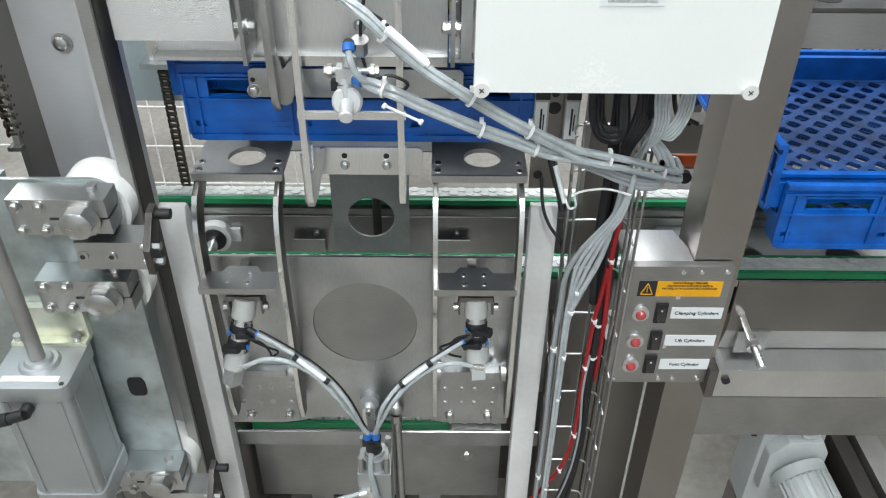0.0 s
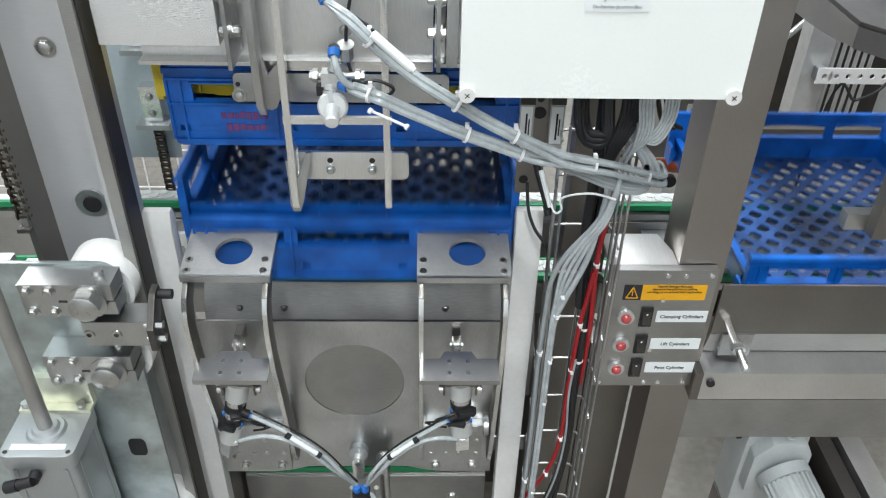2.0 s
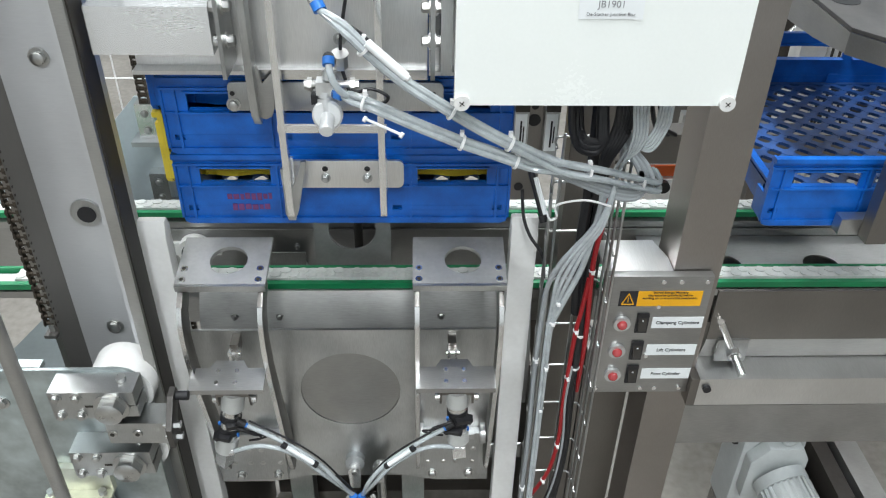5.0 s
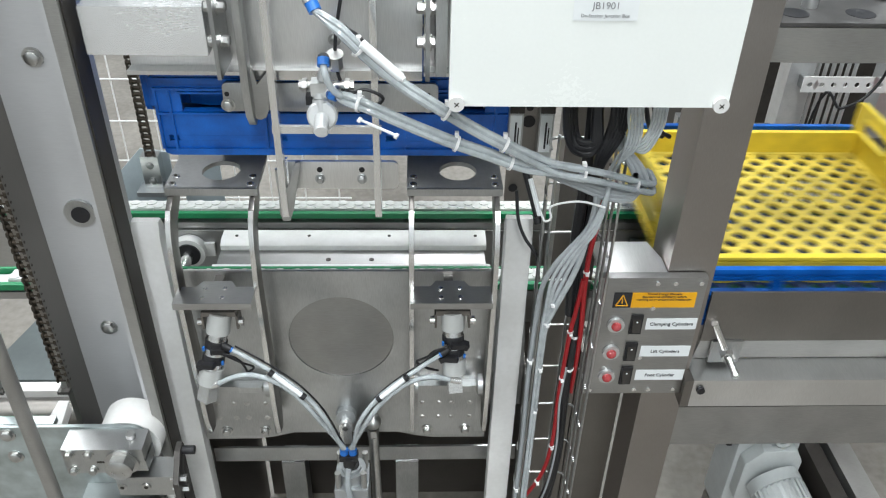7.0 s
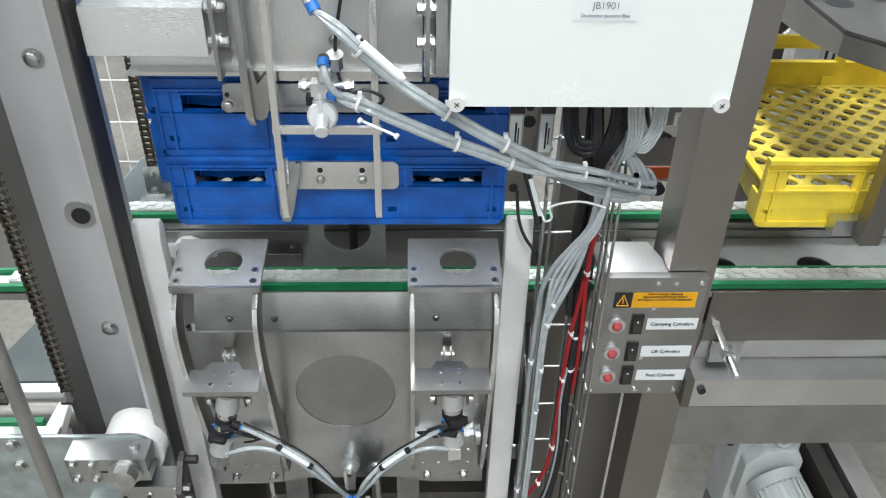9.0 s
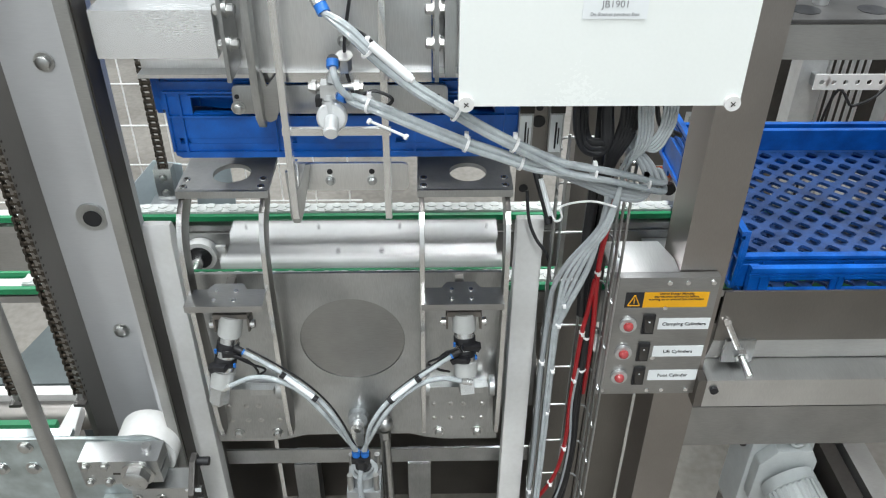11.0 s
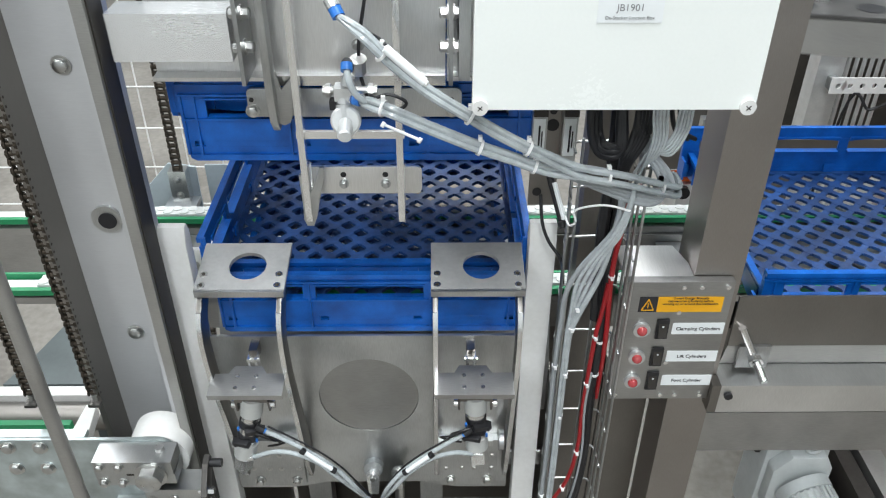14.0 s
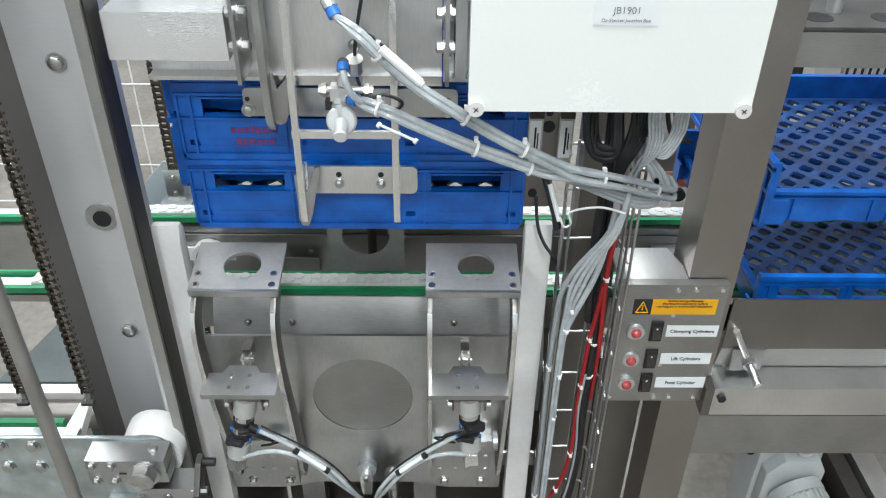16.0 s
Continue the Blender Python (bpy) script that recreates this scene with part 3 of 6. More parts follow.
def carriage():
    c = thing("clamp_carriage", "brushed stainless lifting plate with hinged clamping arms", "machine carriage")
    bm = bmesh.new()
    holed_plate(bm, -0.444, 0.150, 0.424, 0.853, [(-0.143, 0.690, 0.102)], 1.205, 1.211, seg=72)
    part("plate", bm, STEEL, c, "brushed steel plate with a large round hole")
    cylpart("inner_disc", (-0.143, 1.2072, 0.690), (-0.143, 1.2105, 0.690), 0.1012, STEEL_DULL, c, 72, label="dull steel disc set in the hole")
    for o in (-1, 1):
        bm = bmesh.new()
        m = -0.147
        prism(bm, [(m + o * 0.297, 0.4238), (m + o * 0.110, 0.4238), (m + o * 0.150, 0.412), (m + o * 0.185, 0.406), (m + o * 0.297, 0.406)], "y", 1.2052, 1.2108)
        part("plate_wing", bm, STEEL, c, "lower wing of the plate")
    for x0, x1 in ((-0.412, -0.292), (0.006, 0.126)):
        hb = boxpart("hinge_block", x0, x1, 1.186, 1.2045, 0.436, 0.578, STEEL, c, 0.003)
        for k in range(8):
            bolt(hb, x0 + (0.010, 0.044, 0.070, 0.108)[k % 4], 1.186, 0.531 - 0.041 * (k // 4), 0.0042, 0.0022)
        boxpart("hinge_clip", x0 + 0.062, x0 + 0.108, 1.172, 1.1858, 0.575, 0.590, STEEL, hb, 0.002)
        for s in (x0 - 0.004, x1 + 0.004):
            cylpart("pivot_pin", (s - 0.005, PIV[0], PIV[1]), (s + 0.005, PIV[0], PIV[1]), 0.022, STEEL, hb, 20)
        for x in (x0 + 0.02, x1 - 0.02):
            bolt(c, x, 1.186, 0.452, 0.0085, 0.010)
        xm = (x0 + x1) / 2
        # clevis and rod fork behind the arms
        boxpart("clevis", xm - 0.012, xm + 0.004, 1.172, 1.2045, 0.818, 0.846, STEEL_BROWN, c, 0.002)
        bm = bmesh.new()
        box(bm, xm - 0.013, xm - 0.008, 1.158, 1.180, 0.800, 0.836)
        box(bm, xm + 0.0005, xm + 0.0055, 1.158, 1.180, 0.800, 0.836)
        box(bm, xm - 0.013, xm + 0.0055, 1.158, 1.180, 0.793, 0.7998)
        cyl(bm, (xm - 0.016, 1.169, 0.826), (xm + 0.009, 1.169, 0.826), 0.006, 12)
        cyl(bm, (xm - 0.004, 1.168, 0.775), (xm - 0.004, 1.168, 0.793), 0.008, 6)
        cyl(bm, (xm - 0.004, 1.168, 0.74), (xm - 0.004, 1.168, 0.775), 0.005, 12)
        part("rod_fork", bm, CHROME, c, "chrome rod fork", 0.001)
    # hose junction, lift rod and bottom cylinder
    bm = bmesh.new()
    cyl(bm, (-0.143, 1.2045, 0.482), (-0.143, 1.186, 0.485), 0.021, 28)
    b0 = part("boss", bm, ALU, c, bevel=0.003)
    bm = bmesh.new()
    ring = [(-0.143 + 0.014 * math.cos(radians(30 * k)), 0.478 + 0.014 * math.sin(radians(30 * k))) for k in range(7)]
    prism(bm, ring + [(-0.154, 0.425), (-0.132, 0.425)], "y", 1.168, 1.1858)
    part("eye_link", bm, CHROME, b0, "bright eye link", 0.003)
    cylpart("link_pin", (-0.143, 1.1678, 0.478), (-0.143, 1.164, 0.478), 0.006, FASTENER, b0, 14)
    bm = bmesh.new()
    cyl(bm, (-0.128, 1.07, 0.480), (-0.128, 1.068, 0.506), 0.0125, 16)
    box(bm, -0.146, -0.110, 1.060, 1.080, 0.498, 0.512)
    part("junction", bm, BLACK, c, "black hose junction", 0.003)
    for x in (-0.137, -0.120):
        cylpart("collet", (x, 1.07, 0.5122), (x, 1.07, 0.524), 0.0082, BLUEFIT, c, 14, 0.001)
    bm = bmesh.new()
    hose(bm, [(-0.128, 1.062, 0.482), (-0.131, 1.050, 0.44), (-0.124, 1.045, 0.39), (-0.117, 1.045, 0.33)], 0.0045, 8)
    hose(bm, [(-0.132, 1.060, 0.482), (-0.134, 1.046, 0.43), (-0.126, 1.042, 0.37), (-0.120, 1.042, 0.31)], 0.0030, 8)
    part("down_hose", bm, GREYCABLE, c)
    bm = bmesh.new()
    box(bm, -0.160, -0.093, 1.055, 1.125, 0.10, 0.419)
    b = part("drive_cylinder", bm, ALU, c, "square aluminium pneumatic cylinder", 0.007)
    bm = bmesh.new()
    cyl(bm, (-0.1265, 1.09, 0.4192), (-0.1265, 1.09, 0.448), 0.0285, 32)
    cyl(bm, (-0.1265, 1.09, 0.448), (-0.1265, 1.09, 0.456), 0.020, 28)
    part("end_cap", bm, ALU, b, "cast end cap", 0.002)
    cylpart("seal_ring", (-0.1265, 1.09, 0.4562), (-0.1265, 1.09, 0.4572), 0.016, BLACK, b, 24)
    for x in (-0.152, -0.101):
        for y in (1.064, 1.116):
            cylpart("tie_rod", (x, y, 0.4192), (x, y, 0.462), 0.0060, STEEL_DULL, b, 12)
    bm = bmesh.new()
    cyl(bm, (-0.140, 1.050, 0.372), (-0.158, 1.046, 0.370), 0.0085, 14)
    cyl(bm, (-0.136, 1.0548, 0.372), (-0.136, 1.042, 0.372), 0.0100, 14)
    part("hose_fitting", bm, CHROME, b, "chrome hose fitting", 0.001)
    bm = bmesh.new()
    hose(bm, [(-0.158, 1.046, 0.370), (-0.195, 1.040, 0.362), (-0.240, 1.040, 0.335), (-0.275, 1.05, 0.28)], 0.0050, 10)
    part("air_hose", bm, TUBE, b, "translucent pneumatic hose")
    bm = bmesh.new()
    bmesh.ops.create_uvsphere(bm, u_segments=20, v_segments=12, radius=0.0175, matrix=Matrix.Translation((-0.086, 1.172, 0.490)))
    for f in bm.faces:
        f.smooth = True
    part("ball_joint", bm, FASTENER, c, "steel ball joint")
    bm = bmesh.new()
    cyl(bm, (-0.0862, 1.167, 0.474), (-0.0858, 1.164, 0.458), 0.0120, 6)
    cyl(bm, (-0.0858, 1.164, 0.458), (-0.0750, 1.130, 0.02), 0.0105, 20)
    part("lift_rod", bm, FASTENER, c, "bright lift rod")
    yl = yoke(c, -0.420, -0.272, 1)
    yr = yoke(c, -0.010, 0.147, -1)
    return c, yl, yr


CARRIAGE, YOKE_L, YOKE_R = carriage()


# ---- lift table inside the conveyor ----
def lift_table():
    """Built in its low place."""
    t = thing("lift_table", "stainless lift table with white plastic bearer bars", "lift table")
    boxpart("top_sheet", -0.455, 0.165, 1.475, 1.63, 0.632, 0.637, STEEL_H, t, 0.001)
    bm = bmesh.new()
    prism(bm, [(1.576, 0.6375), (1.63, 0.6375), (1.63, 0.66), (1.588, 0.66), (1.576, 0.652)], "x", -0.455, 0.170)
    part("bearer", bm, NYLON, t, "white plastic bearer bar", 0.002)
    bm = bmesh.new()
    prism(bm, [(1.470, 0.6375), (1.492, 0.6375), (1.492, 0.66), (1.470, 0.66)], "x", -0.455, 0.172)
    part("bearer", bm, NYLON, t, "white plastic bearer bar", 0.002)
    for x in (-0.42, -0.25, -0.06, 0.145):
        bm = bmesh.new()
        cyl(bm, (x, 1.605, 0.66), (x, 1.605, 0.6612), 0.004, 10)
        part("countersunk_screw", bm, DARK, t)
    for x in (-0.20, -0.10):
        bm = bmesh.new()
        cyl(bm, (x, 1.54, 0.637), (x, 1.54, 0.6385), 0.006, 10)
        part("cap_screw", bm, DARK, t)
    bm = bmesh.new()
    holed_plate(bm, -0.235, -0.065, 0.20, 0.6315, [(-0.15, 0.452, 0.052)], 1.50, 1.506, seg=40)
    part("support_plate", bm, PADM, t, "steel support plate with a round hole")
    cylpart("screw_rod", (-0.14, 1.54, 0.15), (-0.14, 1.54, 0.631), 0.010, DARK, t)
    return t


LIFT_TABLE = lift_table()


# ---- crates ----
def crate_meshes(mat, floor_mat):
    """Meshes of one bread crate: lattice floor, two tall slotted walls (along x) and two low walls. Origin at the bottom centre."""
    T, W, L, H, LH, th = 0.305, 0.288, 0.262, 0.1375, 0.070, 0.005
    out = {}
    for side, s in (("tall_wall", -1), ("tall_wall_b", 1)):
        def span(a, b):
            return sorted((s * (T + a), s * (T + b)))
        bm = bmesh.new()
        ys = span(-0.005 - th, -0.005)
        # skin with three hand slots and four drain slots
        prism(bm, [(-W + 0.013, 0.0), (W - 0.013, 0.0), (W - 0.004, 0.004), (W, 0.013), (W, 0.024), (-W, 0.024), (-W, 0.013), (-W + 0.004, 0.004)], "y", *ys)
        box(bm, -W, W, *ys, 0.034, 0.0762)
        edge = [-W, -0.275, -0.258, -0.098, -0.082, 0.082, 0.098, 0.258, 0.275, W]
        for p, q in zip(edge[::2], edge[1::2]):
            box(bm, p, q, *ys, 0.0242, 0.0338)
        box(bm, -W, W, *ys, 0.109, H)
        for p, q in ((-W, -0.246), (-0.126, -0.102), (0.102, 0.126), (0.246, W)):
            box(bm, p, q, *ys, 0.0764, 0.1088)
        for p in (-0.2665, -0.090, 0.090, 0.2665):
            box(bm, p - 0.012, p + 0.012, *span(-0.0175, -0.0150), 0.0180, 0.0400)
        # rim, foot and ribs stand proud
        yo = span(-0.0048, 0.0)
        box(bm, -W, W, *span(-0.0048, 0.003), H - 0.009, H)
        box(bm, -W, W, *yo, H - 0.0225, H - 0.0185)
        box(bm, -W, W, *yo, 0.0725, 0.0762)
        prism(bm, [(-W + 0.014, 0.0), (W - 0.014, 0.0), (W - 0.005, 0.004), (W - 0.003, 0.011), (-W + 0.003, 0.011), (-W + 0.005, 0.004)], "y", *yo)
        for x in (-W + 0.0025, -0.264, -0.114, 0.114, 0.264, W - 0.0025):
            box(bm, x - 0.0022, x + 0.0022, *yo, 0.0112, 0.0723)
            box(bm, x - 0.0022, x + 0.0022, *yo, 0.0764, H - 0.0227)
        for p, q in ((-0.246, -0.126), (-0.102, 0.102), (0.126, 0.246)):
            # rounded collar round each hand slot, its upper lip bowed
            bow = [(p + (q - p) * i / 12, 0.1085 - 0.0050 * (abs(i / 6 - 1) ** 2.2)) for i in range(13)]
            prism(bm, bow + [(q, 0.1135), (p, 0.1135)], "y", *span(-0.0140, -0.0105))
            box(bm, p, q, *span(-0.020, -0.0103), 0.0742, 0.0770)
            box(bm, p - 0.003, q + 0.003, *yo, 0.1095, 0.1122)
        # corner returns
        for c in (-1, 1):
            xs = sorted((c * W, c * (W - 0.005)))
            box(bm, *xs, *span(-0.045, -0.0102), 0.012, 0.062)
            box(bm, *xs, *span(-0.014, -0.0102), 0.0622, H)
        out[side] = bm
    for side, s in (("low_wall", -1), ("low_wall_b", 1)):
        bm = bmesh.new()
        ya = T - 0.0105
        wave = [(-ya + 2 * ya * i / 48, 0.0040 - 0.0022 * math.cos(2 * math.pi * i / 8)) for i in range(49)]
        prism(bm, wave + [(ya, LH), (-ya, LH)], "x", *sorted((s * L, s * (L - th))))
        xo = sorted((s * (L + 0.0002), s * (L + 0.0055)))
        box(bm, *sorted((s * (L + 0.0002), s * (L + 0.009))), -ya, ya, LH - 0.006, LH)
        box(bm, *xo, -ya, ya, LH - 0.017, LH - 0.014)
        for y in (-0.24, -0.095, -0.062, 0.062, 0.095, 0.24):
            box(bm, *xo, y - 0.0022, y + 0.0022, 0.008, LH - 0.0172)
        out[side] = bm
    # square lattice set at 45 degrees, its crossings filleted
    bm = bmesh.new()
    fx, fy, w = L - th - 0.001, T - 0.011, 0.0072
    for p, q in ((-fy, -fy + 0.012), (fy - 0.012, fy)):
        box(bm, -fx, fx, p, q, 0.0085, 0.0165)
    for p, q in ((-fx, -fx + 0.012), (fx - 0.012, fx)):
        box(bm, p, q, -fy, fy, 0.0083, 0.0163)
    r2 = math.sqrt(0.5)
    step = 0.0405
    for fam, d in enumerate((Vector((r2, r2)), Vector((r2, -r2)))):
        n = Vector((-d.y, d.x))
        for k in range(-12, 13):
            o = n * (step * (k + 0.5))
            lo, hi = -9.0, 9.0
            for o_i, d_i, lim in ((o.x, d.x, fx - 0.002), (o.y, d.y, fy - 0.002)):
                p, q = sorted(((-lim - o_i) / d_i, (lim - o_i) / d_i))
                lo, hi = max(lo, p), min(hi, q)
            if hi - lo > 0.02:
                p, q = o + d * lo, o + d * hi
                zz = 0.009 + 0.0003 * fam
                prism(bm, [tuple(p - n * w), tuple(q - n * w), tuple(q + n * w), tuple(p + n * w)], "z", zz, zz + 0.0065)
    pts = []
    for i in range(-12, 13):
        for j in range(-12, 13):
            x, y = (i - j) * step * r2, (i + j + 1) * step * r2
            if abs(x) < fx - 0.015 and abs(y) < fy - 0.015:
                pts.append((x, y))
    verts, faces = [], []
    for x, y in pts:
        b0 = len(verts)
        ring = [(x + 0.0142 * math.cos(k * math.pi / 4), y + 0.0142 * math.sin(k * math.pi / 4)) for k in range(8)]
        verts += [(p, q, 0.0102) for p, q in ring] + [(p, q, 0.0160) for p, q in ring]
        faces += [tuple(range(b0 + 7, b0 - 1, -1)), tuple(range(b0 + 8, b0 + 16))]
        faces += [(b0 + k, b0 + (k + 1) % 8, b0 + 8 + (k + 1) % 8, b0 + 8 + k) for k in range(8)]
    tmp = bpy.data.meshes.new("fillets")
    tmp.from_pydata(verts, [], faces)
    bm.from_mesh(tmp)
    bpy.data.meshes.remove(tmp)
    out["floor_lattice"] = bm
    res = {}
    for nm, bm in out.items():
        me = bpy.data.meshes.new(nm)
        bm.to_mesh(me)
        bm.free()
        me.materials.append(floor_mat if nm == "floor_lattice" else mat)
        res[nm] = me
    return res


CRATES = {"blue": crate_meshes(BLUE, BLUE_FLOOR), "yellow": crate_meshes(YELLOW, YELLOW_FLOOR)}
bm = bmesh.new()
rng = random.Random(5)
for x0, x1, z0, z1 in ((-0.205, -0.128, 0.045, 0.060), (-0.198, -0.133, 0.024, 0.038)):
    x = x0
    while x < x1 - 0.004:
        wd = rng.uniform(0.006, 0.010)
        box(bm, x, min(x + wd, x1), -0.3010, -0.3002, z0 + rng.uniform(0, 0.003), z1 - rng.uniform(0, 0.003))
        x += wd + 0.0022
PRINT = bpy.data.meshes.new("print")
bm.to_mesh(PRINT)
bm.free()
PRINT.materials.append(RED_PRINT)


def crate(colour, printed=False, sticker=False):
    c = thing("crate", f"{colour} plastic bread crate with lattice floor" + (" with red print" if printed else ""), "crate", group="bread crates")
    for nm, me in CRATES[colour].items():
        o = bpy.data.objects.new(nm.replace("_b", ""), me)
        scene.collection.objects.link(o)
        o.parent = c
    if sticker:
        st = boxpart("sticker", -0.2560, -0.2552, -0.020, 0.022, 0.032, 0.060, LABEL, c, 0, "small white and green sticker")
        boxpart("band", -0.2550, -0.2545, -0.016, -0.008, 0.034, 0.058, GREEN, st, 0)
    if printed:
        o = bpy.data.objects.new("print", PRINT)
        scene.collection.objects.link(o)
        o.parent = c
        o["label"] = "faded red printed block"
    return c


PAIRS = []
for colour, printed in (("blue", False), ("blue", False), ("yellow", True), ("blue", False), ("blue", False), ("blue", False), ("blue", True), ("blue", False)):
    PAIRS.append((crate("blue", printed), crate(colour, sticker=len(PAIRS) in (0, 1))))


# ---- head frame that holds the stack ----
def head_frame():
    h = thing("head_frame", "stainless head plate with hanging clamp bars over the stack", "machine head")
    boxpart("head_plate", -0.262, 0.012, 1.188, 1.194, 1.248, 2.1, SATIN, h, 0.001)
    boxpart("plate_lip", -0.262, 0.012, 1.176, 1.1875, 1.240, 1.256, BRIGHT, h, 0.003)
    for x0, x1 in ((-0.432, -0.264), (0.014, 0.19)):
        bm = bmesh.new()
        box(bm, x0, x1, 1.19, 1.196, 1.258, 2.1)
        box(bm, x0, x1, 1.165, 1.19, 1.252, 1.258)
        part("wing_plate", bm, SATIN, h, bevel=0.001)
    # white tie beam to the column with bolted flange
    boxpart("tie_beam", -0.4695, -0.297, 1.13, 1.187, 1.297, 1.368, TIEBEAM, h, 0.006, "satin stainless tie beam")
    for x in (-0.284, 0.016):
        boxpart("flange_plate", x, x + 0.006, 1.11, 1.187, 1.268, 2.0, STEEL, h, 0.002)
        for z in (1.318, 1.368):
            for y, w in ((1.135, 1 if x < 0 else -1),):
                bolt(h, x + (0.006 if w > 0 else 0), y, z, 0.0085, 0.014, (w, 0, 0))
                bolt(h, x + (0.006 if w < 0 else 0), y, z, 0.0085, 0.012, (-w, 0, 0))
    boxpart("spacer_block", 0.030, 0.046, 1.10, 1.18, 1.28, 1.40, STEEL, h, 0.002)
    # short clamp bars with their plate
    for x in (-0.252, ):
        bm = bmesh.new()
        prism(bm, [(1.135, 2.0), (1.135, 1.24), (1.142, 1.195), (1.160, 1.172), (1.190, 1.178), (1.19, 1.20), (1.172, 1.215), (1.165, 1.25), (1.165, 2.0)], "x", x - 0.006, x + 0.006)
        part("clamp_bar", bm, STEEL, h, bevel=0.002)
    for x0, x1 in ((-0.303, -0.235), (-0.235, 0.038)):
        rounded_plate("clamp_plate", x0, x1, 1.200, 1.206, 1.176, 1.225, 0.009, STEEL, h)
    for x in (-0.296 , 0.022):
        bolt(h, x, 1.20, 1.187, 0.008, 0.008)
        cylpart("slot", (x, 1.1998, 1.206), (x, 1.199, 1.206), 0.004, BLACK, h, 10)
    # long hanger with rung and gripping plate
    for x in (-0.214, -0.060):
        bm = bmesh.new()
        prism(bm, [(1.142, 2.0), (1.142, 1.03), (1.148, 1.008), (1.160, 1.004), (1.172, 1.012), (1.190, 1.055), (1.19, 1.10), (1.182, 1.10), (1.180, 1.06), (1.166, 1.035), (1.162, 1.05), (1.162, 2.0)], "x", x - 0.0055, x + 0.0055)
        part("hanger_bar", bm, CHROME, h, "bright flat hanger bar", 0.0015)
    boxpart("rung", -0.222, -0.052, 1.150, 1.158, 1.162, 1.174, CHROME, h, 0.001)
    rounded_plate("grip_plate", -0.222, -0.027, 1.191, 1.197, 1.038, 1.090, 0.010, SATIN, h)
    for x in (-0.158, -0.088):
        bolt(h, x, 1.191, 1.058, 0.006, 0.010, mat=STEEL)
        cylpart("slot", (x, 1.1908, 1.075), (x, 1.190, 1.075), 0.005, BLACK, h, 10)
    bm = bmesh.new()
    prism(bm, [(-0.2252, 1.0968), (-0.2233, 1.0413), (-0.2242, 1.0125), (-0.2198, 0.999), (-0.2085, 0.999), (-0.2011, 1.0192), (-0.1828, 1.1052), (-0.1841, 1.1114), (-0.1915, 1.1093), (-0.2037, 1.0736), (-0.2128, 1.0543), (-0.2107, 1.0968)], "y", 1.150, 1.158)
    part("hanger_foot", bm, STEEL, h, "bent hanger foot", 0.0015)
    bm = bmesh.new()
    prism(bm, [(-0.2606, 1.2767), (-0.2591, 1.2269), (-0.2565, 1.1987), (-0.2493, 1.1853), (-0.2384, 1.1815), (-0.2292, 1.1864), (-0.2244, 1.1988), (-0.2173, 1.2591), (-0.2242, 1.2573), (-0.2387, 1.2408), (-0.2441, 1.268)], "y", 1.157, 1.164)
    part("clamp_foot", bm, STEEL_DULL, h, "rounded clamp foot", 0.0015)
    return h


head_frame()


